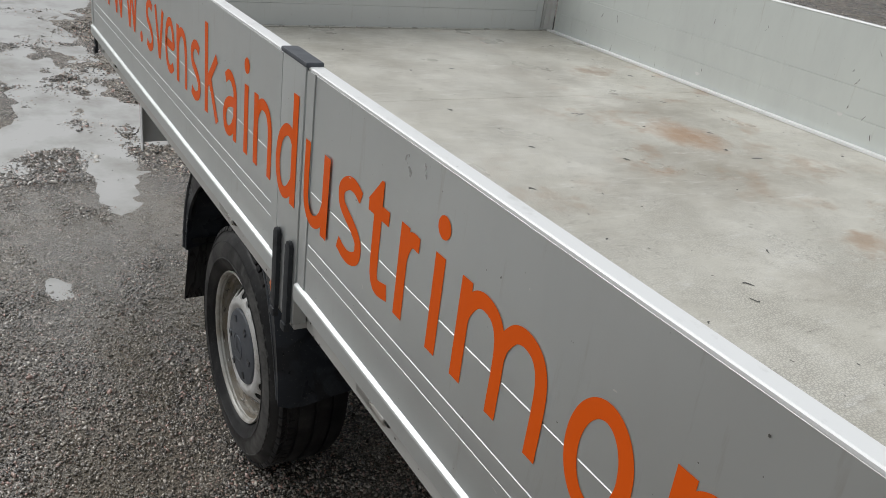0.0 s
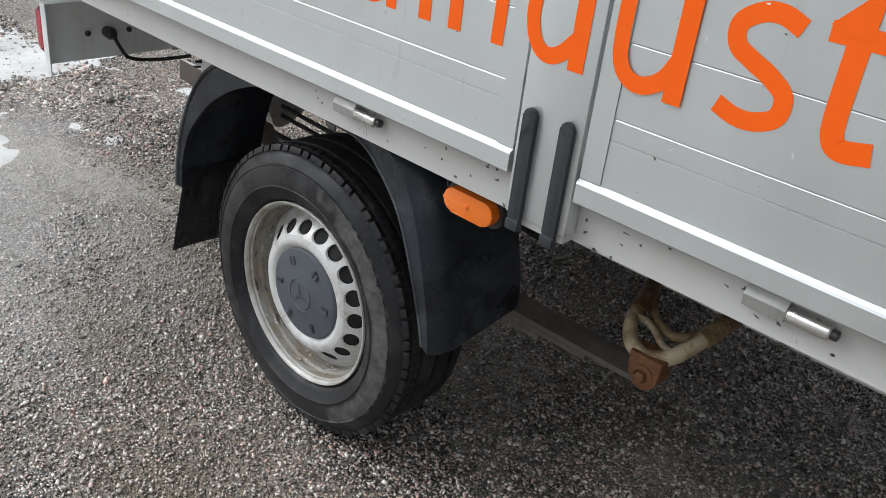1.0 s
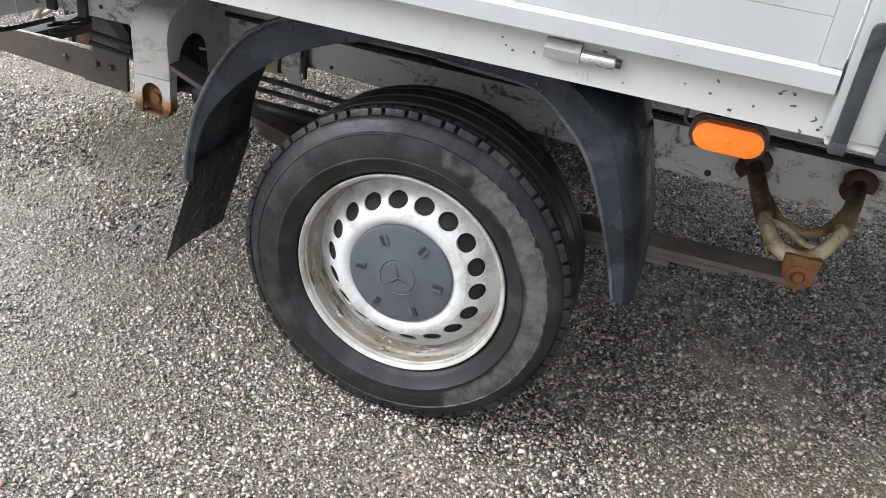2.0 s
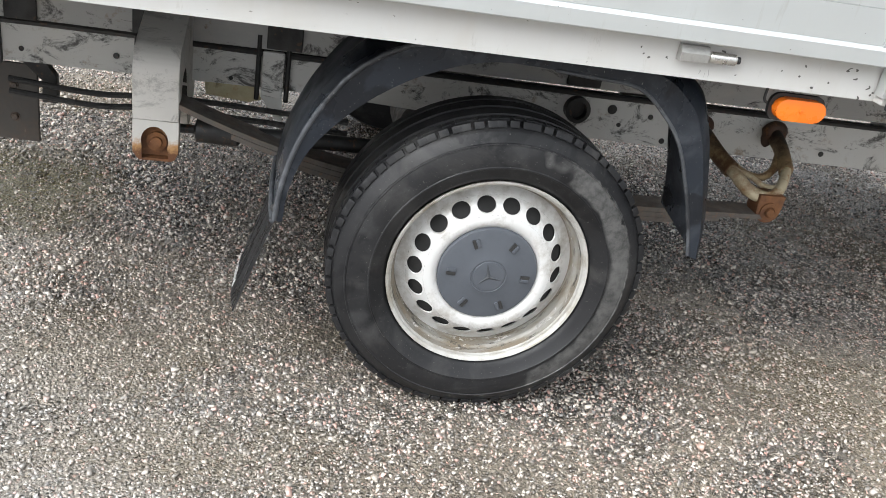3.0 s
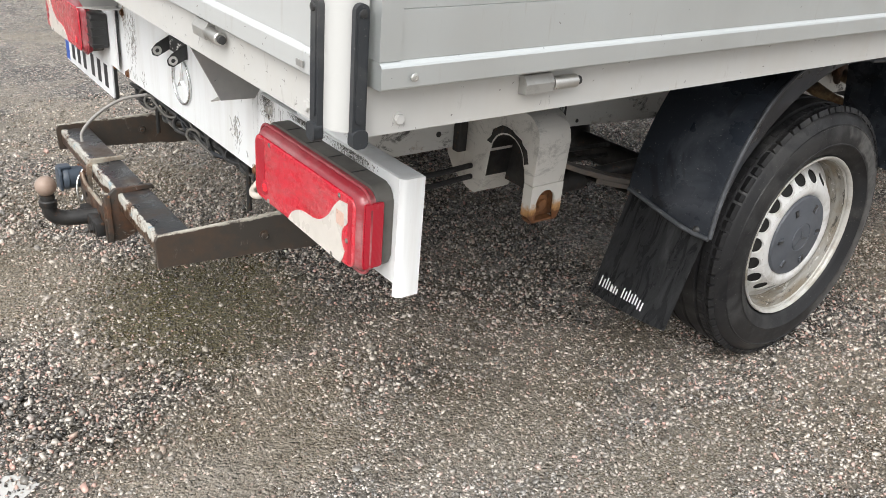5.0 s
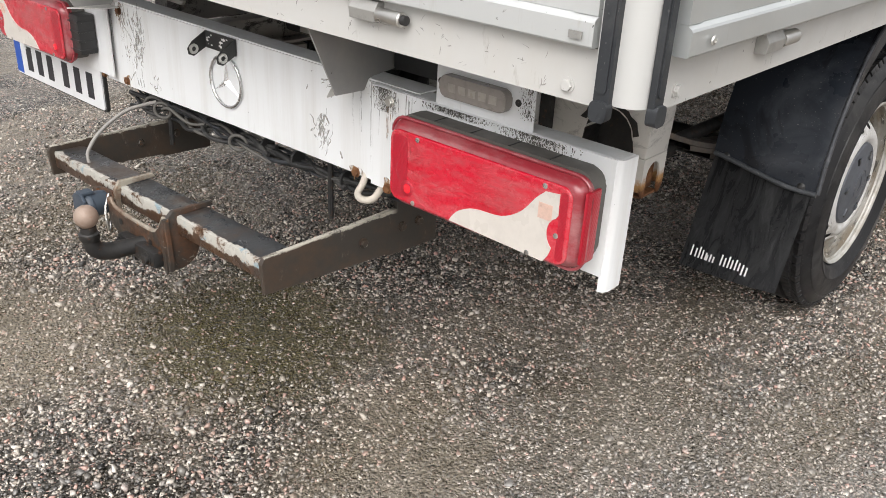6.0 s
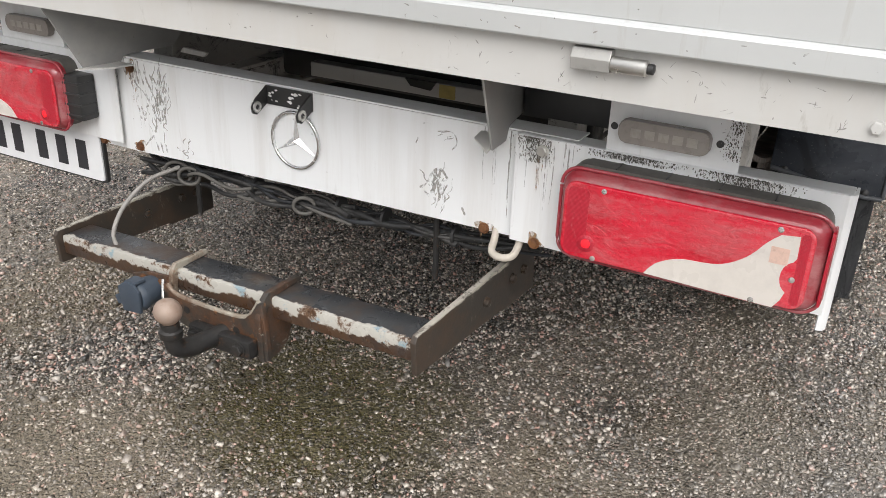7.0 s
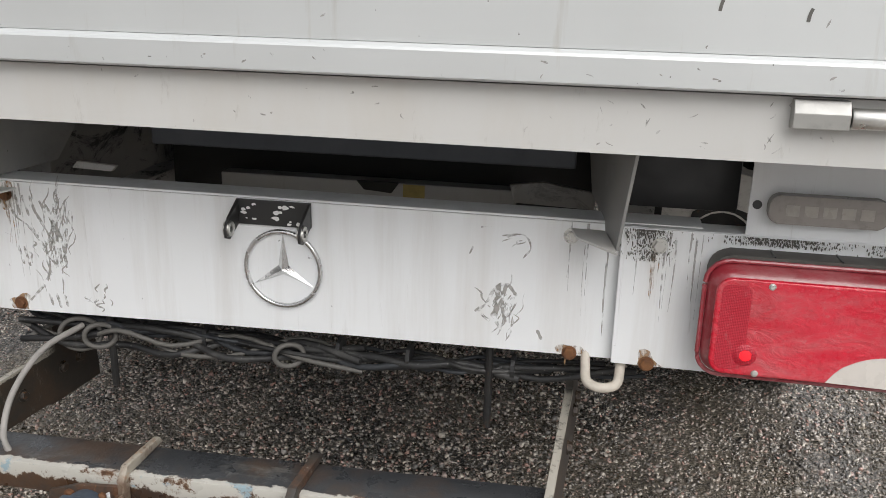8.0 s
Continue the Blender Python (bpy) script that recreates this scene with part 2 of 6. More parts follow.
M_BALL = rusty("worn_ball_steel", (0.34, 0.26, 0.21), (0.24, 0.15, 0.105), 0.5, 0.6, 0.1)
M_SCUFF = plain("grey_scuff", (0.40, 0.385, 0.36), 0.7, fleck=0.6, scale=90)


def rubbed(m, scale, stretch=(1, 1, 1)):
    """Let the ground show through a rubbed mark."""
    links = m.node_tree
    t = links.nodes.new("ShaderNodeTexNoise")
    t.inputs["Scale"].default_value, t.inputs["Detail"].default_value = scale, 5
    place, size = links.nodes.new("ShaderNodeTexCoord"), links.nodes.new("ShaderNodeMapping")
    size.inputs["Scale"].default_value = stretch
    links.links.new(place.outputs["Object"], size.inputs[0])
    links.links.new(size.outputs[0], t.inputs["Vector"])
    fade = links.nodes.new("ShaderNodeMapRange")
    for k, v in (("From Min", 0.38), ("From Max", 0.60), ("To Min", 0.0), ("To Max", 0.8)):
        fade.inputs[k].default_value = v
    links.links.new(t.outputs[0], fade.inputs["Value"])
    links.links.new(fade.outputs[0], links.nodes["Principled BSDF"].inputs["Alpha"])


rubbed(M_SCUFF, 70)
rubbed(M_DRIP, 120, (1, 1, 0.5))
rubbed(M_STAIN, 120, (1, 1, 0.5))


def red_lens():
    """Clear red plastic with moulded swirls and fine crazing."""
    m = Mat("red_lens", (0.60, 0.007, 0.030), 0.25, coat=0.5)
    m.over((0.46, 0.006, 0.020), m.ramp(m.noise(8, 4), 0.45, 0.62, 0, 0.7))
    m.over((0.56, 0.20, 0.21), m.ramp(m.noise(34, 7, 0.8, (1, 0.8, 1.8), 3.0), 0.585, 0.66, 0, 0.5))
    m.over((0.26, 0.06, 0.06), m.ramp(m.noise(60, 6, 0.8), 0.62, 0.70, 0, 0.35))
    m.over((0.50, 0.26, 0.26), m.ramp(m.noise(9, 8, 0.8, (1, 0.6, 1.5), 1.0), 0.46, 0.70, 0, 0.45))
    m.link("Roughness", m.ramp(m.noise(30, 6, 0.7), 0.40, 0.62, 0.12, 0.42))
    m.bump(m.noise(36, 3, 0.55, (1, 0.8, 1.4), 2.2), 0.55, 0.004)
    m.bump(m.voronoi(260, "F1").outputs["Distance"], 0.12, 0.001)
    return m.m


def red_border():
    m = Mat("dusty_red_lens_edge", (0.30, 0.010, 0.024), 0.3, coat=0.4)
    m.over((0.40, 0.19, 0.19), m.ramp(m.noise(20, 6, 0.75, (1, 0.4, 1)), 0.44, 0.64, 0.1, 0.75))
    m.over((0.12, 0.02, 0.02), m.ramp(m.noise(12, 5, 0.7), 0.55, 0.68, 0, 0.6))
    m.bump(m.noise(90, 3), 0.2, 0.001)
    return m.m


def ribbed_red():
    """Red plastic with close upright and level ribs."""
    m = Mat("ribbed_red_lens", (0.44, 0.008, 0.026), 0.28, coat=0.3)
    m.over((0.50, 0.20, 0.20), m.ramp(m.noise(40, 6, 0.8, (1, 1, 0.5), 1.5), 0.58, 0.70, 0, 0.5))
    for k, scale in ((1, 3000.0), (2, 3000.0)):
        rib = m.node("ShaderNodeMath")
        rib.operation = "SINE"
        m.t.links.new(m.math("MULTIPLY", m.axis(k), scale), rib.inputs[0])
        m.bump(rib.outputs[0], 0.22, 0.001)
    return m.m


def glow():
    m = Mat("lit_red_diode", (0.8, 0.004, 0.006), 0.4)
    m.b.inputs["Emission Color"].default_value = (1.0, 0.006, 0.010, 1)
    m.b.inputs["Emission Strength"].default_value = 3.0
    return m.m


def wheel_silver(name="silver_wheel_paint", dust=0.65, color=(0.66, 0.655, 0.64)):
    m = Mat(name, color, 0.40, 0.15)
    m.over((0.27, 0.235, 0.18), m.ramp(m.noise(13, 6, 0.7), 0.60 - 0.2 * dust, 0.66, 0, dust))
    m.over((0.035, 0.03, 0.025), m.ramp(m.noise(34, 6, 0.75), 0.66, 0.74, 0, 0.7))
    m.bump(m.noise(150, 3), 0.06, 0.001)
    return m.m


def bed_ply():
    """Worn mesh-faced plywood: rubbed pale, brown stains, fine weave and dark flecks."""
    m = Mat("worn_bed_plywood", (0.60, 0.575, 0.505), 0.5)
    m.over((0.76, 0.735, 0.665), m.ramp(m.noise(2.2, 7, 0.7), 0.42, 0.66, 0, 0.85))
    m.over((0.30, 0.26, 0.20), m.ramp(m.noise(1.6, 6, 0.65, (1, 0.6, 1)), 0.48, 0.70, 0, 0.8))
    m.over((0.80, 0.79, 0.76), m.ramp(m.noise(22, 7, 0.8, (2.2, 0.4, 1)), 0.55, 0.68, 0, 0.6))
    m.over((0.24, 0.21, 0.17), m.ramp(m.noise(30, 7, 0.8, (1.6, 0.5, 1)), 0.56, 0.70, 0, 0.5))
    m.over((0.36, 0.19, 0.085), m.math("MULTIPLY", m.ramp(m.noise(5, 6, 0.7), 0.52, 0.66, 0, 0.6), m.ramp(m.noise(0.9, 2), 0.52, 0.62)))
    dx, dy = m.math("DIVIDE", m.math("ADD", m.axis(0), -0.145), 0.20), m.math("DIVIDE", m.math("ADD", m.axis(1), -1.50), 0.16)
    far = m.math("ADD", m.math("ADD", m.math("MULTIPLY", dx, dx), m.math("MULTIPLY", dy, dy)), m.math("MULTIPLY", m.noise(14, 6, 0.75), 1.8))
    m.over((0.40, 0.20, 0.08), m.ramp(far, 0.9, 1.7, 0.75, 0.0))
    weave = m.voronoi(150, "DISTANCE_TO_EDGE", (1, 1, 0.01)).outputs[0]
    m.over((0.22, 0.20, 0.17), m.math("MULTIPLY", m.ramp(weave, 0.06, 0.20, 0.45, 0.0), m.ramp(m.noise(4, 5, 0.7), 0.34, 0.58)))
    m.over((0.03, 0.027, 0.024), m.ramp(m.noise(9, 3, 0.45, (1.0, 0.55, 1)), 0.735, 0.75, 0, 0.9))
    m.over((0.06, 0.05, 0.04), m.ramp(m.noise(60, 3, 0.5), 0.72, 0.74, 0, 0.7))
    m.bump(weave, 0.35, 0.0014)
    m.link("Roughness", m.ramp(m.noise(3, 6), 0.35, 0.65, 0.26, 0.55))
    return m.m


def grain_tones(m, value, tones):
    tone = m.t.nodes.new("ShaderNodeValToRGB")
    e = tone.color_ramp.elements
    e[0].position, e[0].color = tones[0][0], (*tones[0][1], 1)
    e[1].position, e[1].color = tones[-1][0], (*tones[-1][1], 1)
    for p, c in tones[1:-1]:
        n = e.new(p)
        n.color = (*c, 1)
    m.t.links.new(value, tone.inputs[0])
    return tone.outputs[0]


GRAINS = ((0.0, (0.012, 0.011, 0.010)), (0.22, (0.055, 0.050, 0.043)), (0.38, (0.17, 0.152, 0.130)), (0.50, (0.27, 0.262, 0.25)), (0.60, (0.43, 0.37, 0.305)), (0.68, (0.60, 0.36, 0.30)), (0.76, (0.52, 0.478, 0.44)), (0.88, (0.66, 0.59, 0.50)), (1.0, (0.82, 0.75, 0.67)))


# patches where fine olive-brown sand fills the gaps: x, y and the two radii
SANDS = [(-0.87, 0.16, 0.36, 0.20), (1.08, 0.16, 0.55, 0.24), (-1.40, 0.42, 0.30, 0.22), (-0.62, -0.16, 0.40, 0.13), (-1.75, 1.45, 0.36, 0.34), (0.30, -0.42, 0.45, 0.16), (-1.25, 1.95, 0.5, 0.25), (-0.25, 0.28, 0.22, 0.10)]


def sand_mask(m):
    total, ragged = None, m.math("MULTIPLY", m.noise(4.5, 7, 0.7), 2.0)
    for x, y, rx, ry in SANDS:
        dx, dy = m.math("DIVIDE", m.math("ADD", m.axis(0), -x), rx), m.math("DIVIDE", m.math("ADD", m.axis(1), -y), ry)
        far = m.math("ADD", m.math("ADD", m.math("MULTIPLY", dx, dx), m.math("MULTIPLY", dy, dy)), ragged)
        near = m.ramp(far, 1.1, 2.3, 1.0, 0.0)
        total = near if total is None else m.math("MAXIMUM", total, near)
    return total


def glare_mask(m):
    """The pale area behind the wheel where wet glare is put into the colour."""
    return m.math("MULTIPLY", m.ramp(m.math("ADD", m.axis(0), m.math("MULTIPLY", m.noise(1.5, 6, 0.65), 1.2)), 0.45, -0.35), m.ramp(m.math("ADD", m.axis(1), m.math("MULTIPLY", m.noise(1.8, 6, 0.65), 1.0)), 1.00, 0.50))


def gravel():
    """Wet compacted gravel: dark mud, deepened to hold the gaps' shade, between grains of many greys, sandy patches, a
    wet film in places.
    """
    m = Mat("wet_gravel", (0.042, 0.037, 0.028), 0.45)
    flat = (1, 1, 0.02)
    for scale, share in ((260, 0.6), (150, 0.6), (95, 0.45)):
        v = m.voronoi(scale, "F1", flat)
        grain = m.node("ShaderNodeSeparateColor")
        m.t.links.new(v.outputs["Color"], grain.inputs[0])
        inside = m.ramp(v.outputs["Distance"], 0.42, 0.56, 1.0, 0.05)
        m.over(grain_tones(m, grain.outputs[0], GRAINS), m.math("MULTIPLY", m.ramp(grain.outputs[1], 1 - share, 1 - share + 0.02), inside))
        m.bump(m.ramp(v.outputs["Distance"], 0.0, 0.6, 1.0, 0.0), 0.8, 0.8 / scale)
    m.over((0.30, 0.255, 0.195), m.ramp(m.noise(1.3, 7, 0.7), 0.45, 0.60, 0, 0.75))
    m.over((0.070, 0.060, 0.042), m.ramp(m.noise(0.9, 6, 0.65), 0.54, 0.66, 0, 0.5))
    m.over((0.185, 0.155, 0.108), m.math("MULTIPLY", sand_mask(m), m.ramp(m.noise(90, 5, 0.7), 0.3, 0.6, 0.5, 0.85)))
    # an oily wet stain below the tow bar
    warp = m.noise(3.5, 5, 0.65)
    dx, dy = m.math("DIVIDE", m.math("ADD", m.axis(0), 1.26), 0.34), m.math("DIVIDE", m.math("ADD", m.axis(1), -1.03), 0.40)
    far = m.math("ADD", m.math("ADD", m.math("MULTIPLY", dx, dx), m.math("MULTIPLY", dy, dy)), m.math("MULTIPLY", warp, 1.6))
    m.over((0.092, 0.078, 0.026), m.ramp(far, 1.0, 1.9, 0.90, 0.0))
    # wet glare on the ground behind the wheel, put in as a pale colour
    glare = glare_mask(m)
    m.over((0.30, 0.275, 0.24), m.math("MULTIPLY", glare, m.math("MULTIPLY", m.ramp(m.axis(0), -2.7, -2.1, 0.15, 1.0), m.ramp(m.noise(60, 6, 0.8), 0.38, 0.58, 0.10, 0.85))))
    wet = m.noise(2.3, 6, 0.7)
    m.link("Roughness", m.ramp(wet, 0.40, 0.62, 0.12, 0.5))
    # standing film behind the truck
    film = m.math("MULTIPLY", m.ramp(m.noise(2.2, 7, 0.7, (1, 1.6, 1)), 0.34, 0.52), m.math("MULTIPLY", m.ramp(m.axis(1), 0.95, 0.45), m.math("MULTIPLY", m.ramp(m.axis(0), -0.1, 0.7, 1.0, 0.0), m.ramp(m.axis(0), -2.8, -2.0, 0.3, 0.85))))
    m.link("Coat Weight", film)
    m.b.inputs["Coat Roughness"].default_value = 0.16
    return m.m


def stone_mix():
    m = Mat("loose_stone", (0.16, 0.15, 0.14), 0.4, spec=0.8)
    g = m.t.nodes.new("ShaderNodeNewGeometry")
    m.col = grain_tones(m, g.outputs["Random Per Island"], GRAINS)
    m.over((0.10, 0.088, 0.070), m.ramp(m.noise(240, 4), 0.52, 0.70, 0, 0.3))
    m.over((0.35, 0.30, 0.24), m.ramp(m.noise(1.3, 7, 0.7), 0.45, 0.60, 0, 0.28))
    # the same painted glare on the stones
    m.over((0.40, 0.385, 0.36), m.math("MULTIPLY", glare_mask(m), m.ramp(m.noise(45, 5, 0.75), 0.36, 0.60, 0.05, 0.65)))
    m.over((0.24, 0.20, 0.145), m.math("MULTIPLY", sand_mask(m), m.ramp(m.noise(60, 4, 0.7), 0.3, 0.6, 0.15, 0.55)))
    warp = m.noise(3.5, 5, 0.65)
    dx, dy = m.math("DIVIDE", m.math("ADD", m.axis(0), 1.26), 0.34), m.math("DIVIDE", m.math("ADD", m.axis(1), -1.03), 0.40)
    far = m.math("ADD", m.math("ADD", m.math("MULTIPLY", dx, dx), m.math("MULTIPLY", dy, dy)), m.math("MULTIPLY", warp, 1.6))
    m.over((0.075, 0.060, 0.028), m.math("MULTIPLY", m.ramp(far, 1.0, 1.9, 0.85, 0.0), m.ramp(m.noise(55, 3), 0.62, 0.46)))
    m.link("Roughness", m.ramp(m.noise(4, 4), 0.35, 0.65, 0.10, 0.36))
    m.link("Coat Weight", m.math("MULTIPLY", m.ramp(m.axis(0), -0.1, 0.7, 1.0, 0.0), m.ramp(m.axis(1), 0.45, 0.05)))
    m.b.inputs["Coat Roughness"].default_value = 0.25
    m.bump(m.noise(420, 3), 0.3, 0.001)
    return m.m


def water():
    """Rain water with the bright sky's reflection put into its pale base colour, muddy in patches."""
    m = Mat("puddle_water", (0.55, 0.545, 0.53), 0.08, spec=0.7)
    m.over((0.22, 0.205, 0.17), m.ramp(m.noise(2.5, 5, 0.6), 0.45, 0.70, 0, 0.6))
    m.b.inputs["IOR"].default_value = 1.33
    m.bump(m.noise(9, 3), 0.10, 0.004)
    return m.m


M_REDFIELD = ribbed_red()
M_RED, M_REDRIB, M_GLOW, M_SILVER, M_BED, M_GRAVEL, M_STONE, M_WATER = red_lens(), red_border(), glow(), wheel_silver(), bed_ply(), gravel(), stone_mix(), water()

M_RIM = wheel_silver("dusty_rim_paint", 0.8, (0.50, 0.49, 0.46))


def well_paint():
    """Silver paint almost hidden by streaked brake dust and chips."""
    m = Mat("dirty_well_paint", (0.26, 0.25, 0.225), 0.5, 0.1)
    m.over((0.17, 0.135, 0.09), m.ramp(m.noise(9, 6, 0.7, (1, 3, 1)), 0.42, 0.58, 0, 0.85))
    m.over((0.03, 0.027, 0.022), m.ramp(m.noise(20, 6, 0.75, (1, 4, 1)), 0.55, 0.62, 0, 0.85))
    m.over((0.60, 0.585, 0.55), m.ramp(m.noise(26, 6, 0.75, (1, 3, 1), 0.8), 0.60, 0.64, 0, 0.8))
    m.bump(m.noise(120, 4), 0.2, 0.001)
    return m.m


M_WELL = well_paint()

# ---------- shape helpers ----------
def part(name, bm, material, parent=None, label="", smooth=None):
    """Link a bmesh as one mesh object under its thing or part."""
    bmesh.ops.recalc_face_normals(bm, faces=bm.faces)
    me = bpy.data.meshes.new(name)
    bm.to_mesh(me)
    bm.free()
    me.materials.append(material)
    if smooth is not None:
        for p in me.polygons:
            p.use_smooth = True
        me.set_sharp_from_angle(angle=radians(smooth))
    ob = new(name, me)
    ob.parent = parent
    return tagged(ob, label)


def box(x0, x1, y0, y1, z0, z1, r=0.0, bm=None):
    out = bm or bmesh.new()
    b = bmesh.new()
    bmesh.ops.create_cube(b, size=1, matrix=Matrix.LocRotScale(((x0 + x1) / 2, (y0 + y1) / 2, (z0 + z1) / 2), None, (abs(x1 - x0), abs(y1 - y0), abs(z1 - z0))))
    if r:
        bmesh.ops.bevel(b, geom=b.edges[:], offset=r, segments=2, profile=0.6, affect="EDGES")
    return join(out, b)


def join(out, b, m=None):
    """Move the geometry of b into out."""
    made = {v: out.verts.new((m @ v.co) if m else v.co) for v in b.verts}
    for f in b.faces:
        out.faces.new([made[v] for v in f.verts])
    b.free()
    return out


def prism(outline, axis, a, b, r=0.0, bm=None):
    """A polygon pushed along x, y or z from a to b. The outline lies in the two other axes, in their order."""
    def put(u, v, w):
        return {"x": (w, u, v), "y": (u, w, v), "z": (u, v, w)}[axis]

    t = bmesh.new()
    lo, hi = [[t.verts.new(put(u, v, w)) for u, v in outline] for w in (a, b)]
    n = len(outline)
    t.faces.new(lo), t.faces.new(hi)
    for k in range(n):
        t.faces.new((lo[k], lo[(k + 1) % n], hi[(k + 1) % n], hi[k]))
    if r:
        bmesh.ops.bevel(t, geom=t.edges[:], offset=r, segments=2, profile=0.6, affect="EDGES")
    return join(bm or bmesh.new(), t)


def rounded(u0, u1, v0, v1, r, n=5):
    """A rectangle's outline with round corners."""
    out = []
    for cu, cv, a in ((u1 - r, v1 - r, 0), (u0 + r, v1 - r, 90), (u0 + r, v0 + r, 180), (u1 - r, v0 + r, 270)):
        for k in range(n + 1):
            w = radians(a + 90 * k / n)
            out.append((cu + r * math.cos(w), cv + r * math.sin(w)))
    return out


def domed(u0, u1, v0, v1, r, steps, n=7):
    """Stacked round-cornered rectangles in y and z: steps of (x, inset), capped at both ends."""
    bm, rings = bmesh.new(), []
    for x, e in steps:
        rings.append([bm.verts.new((x, u, v)) for u, v in rounded(u0 + e, u1 - e, v0 + e, v1 - e, max(r - e, 0.002), n)])
    m = len(rings[0])
    for a, b in zip(rings, rings[1:]):
        for k in range(m):
            bm.faces.new((a[k], a[(k + 1) % m], b[(k + 1) % m], b[k]))
    bm.faces.new(rings[0]), bm.faces.new(rings[-1])
    return bm


def lathe(profile, centre, axis, n=48, bm=None, closed=False):
    """A profile of (radius, along) turned round an axis through centre."""
    t = bm or bmesh.new()
    rings = []
    for r, w in profile:
        ring = []
        for k in range(n):
            a = 2 * math.pi * k / n
            c, s = r * math.cos(a), r * math.sin(a)
            p = {"x": (w, c, s), "y": (c, w, s), "z": (c, s, w)}[axis]
            ring.append(t.verts.new(Vector(centre) + Vector(p)))
        rings.append(ring)
    pairs = list(zip(rings, rings[1:])) + ([(rings[-1], rings[0])] if closed else [])
    for p, q in pairs:
        for k in range(n):
            t.faces.new((p[k], p[(k + 1) % n], q[(k + 1) % n], q[k]))
    if not closed:
        for ring in (rings[0], rings[-1]):
            t.faces.new(ring)
    return t


def smooth_path(points, steps=6, closed=False):
    """A soft curve through the points."""
    p = [Vector(q) for q in points]
    p = [p[-1], *p, p[0], p[1]] if closed else [2 * p[0] - p[1], *p, 2 * p[-1] - p[-2]]
    out = []
    for a, b, c, d in zip(p, p[1:], p[2:], p[3:]):
        for k in range(steps):
            t = k / steps
            out.append(0.5 * (2 * b + (c - a) * t + (2 * a - 5 * b + 4 * c - d) * t * t + (3 * b - a - 3 * c + d) * t ** 3))
    return out if closed else out + [p[-2]]


def tube(points, radius, n=10, bm=None, steps=6, flat=1.0):
    """A round bar along a soft curve."""
    t = bm or bmesh.new()
    path = smooth_path(points, steps) if steps > 1 else [Vector(q) for q in points]
    rings, up = [], Vector((0.13, 0.21, 0.97))
    for k, p in enumerate(path):
        d = (path[min(k + 1, len(path) - 1)] - path[max(k - 1, 0)]).normalized()
        side = d.cross(up).normalized()
        top = side.cross(d).normalized()
        rings.append([t.verts.new(p + radius * (side * math.cos(2 * math.pi * j / n) + flat * top * math.sin(2 * math.pi * j / n))) for j in range(n)])
    for a, b in zip(rings, rings[1:]):
        for j in range(n):
            t.faces.new((a[j], a[(j + 1) % n], b[(j + 1) % n], b[j]))
    t.faces.new(rings[0]), t.faces.new(rings[-1])
    return t


def stroke(points, width, put, bm=None, steps=6, closed=False, taper=None):
    """A flat band of a given width along a soft curve; put() lays (u, v) into the world."""
    t = bm or bmesh.new()
    p = smooth_path([(u, v, 0) for u, v in points], steps, closed) if steps > 1 else [Vector((u, v, 0)) for u, v in points]
    n, pairs = len(p), []
    for k, q in enumerate(p):
        a, b = (p[k - 1], p[(k + 1) % n]) if closed else (p[max(k - 1, 0)], p[min(k + 1, n - 1)])
        d = (b - a).normalized()
        w = width / 2 * (taper(k / max(n - 1, 1)) if taper else 1)
        side = Vector((-d.y, d.x, 0)) * w
        pairs.append([t.verts.new(put((q + s * side).x, (q + s * side).y)) for s in (1, -1)])
    for a, b in list(zip(pairs, pairs[1:])) + ([(pairs[-1], pairs[0])] if closed else []):
        t.faces.new((a[0], b[0], b[1], a[1]))
    return t


def bolt(parent, p, axis, r, material, name="bolt", sign=-1):
    """A hexagon head on a washer."""
    bm = lathe([(r * 1.25, 0), (r * 1.25, sign * r * 0.2)], p, axis, 20)
    lathe([(r, sign * r * 0.2), (r, sign * r * 0.75), (r * 0.85, sign * r * 0.85)], p, axis, 6, bm)
    return part(name, bm, material, parent)


def screw(parent, p, axis, r, material=None, sign=-1):
    bm = lathe([(r, 0), (r * 0.9, sign * r * 0.35), (r * 0.45, sign * r * 0.5), (r * 0.4, sign * r * 0.2)], p, axis, 14)
    return part("screw", bm, material or M_STEEL, parent)


# ---------- ground ----------
PUDDLES = [(-5.0, 0.05, 2.3, 0.48), (-3.25, 0.15, 0.75, 0.42), (-3.2, 0.75, 0.55, 0.35), (-6.9, -0.2, 1.1, 0.9), (-4.2, -1.2, 1.4, 0.5), (-2.95, -0.35, 0.45, 0.16), (-2.5, 0.12, 0.30, 0.12), (-2.3, -0.55, 0.22, 0.10), (-1.15, -0.33, 0.16, 0.07), (-2.2, 0.05, 0.35, 0.10)]


def ground_height(x, y):
    h = 0.004 * noise.noise((x * 1.3, y * 1.3, 3)) + 0.0045 * noise.noise((x * 5, y * 5, 7)) + 0.0035 * noise.noise((x * 14, y * 14, 1))
    for px, py, rx, ry in PUDDLES:
        d = ((x - px) / rx) ** 2 + ((y - py) / ry) ** 2
        if d < 3:
            h -= 0.011 * math.exp(-1.3 * d)
    back = min(1, max(0, (-1.7 - x) / 0.8))
    if back:  # islands of mud that break up the puddles
        h += back * (0.013 * noise.noise((x * 1.5, y * 3.2, 21)) + 0.007 * noise.noise((x * 5, y * 9, 22)) + 0.002)
    near = x * x * 0.6 + (y - 0.3) ** 2
    return h * min(1, 0.35 + near * 0.3)


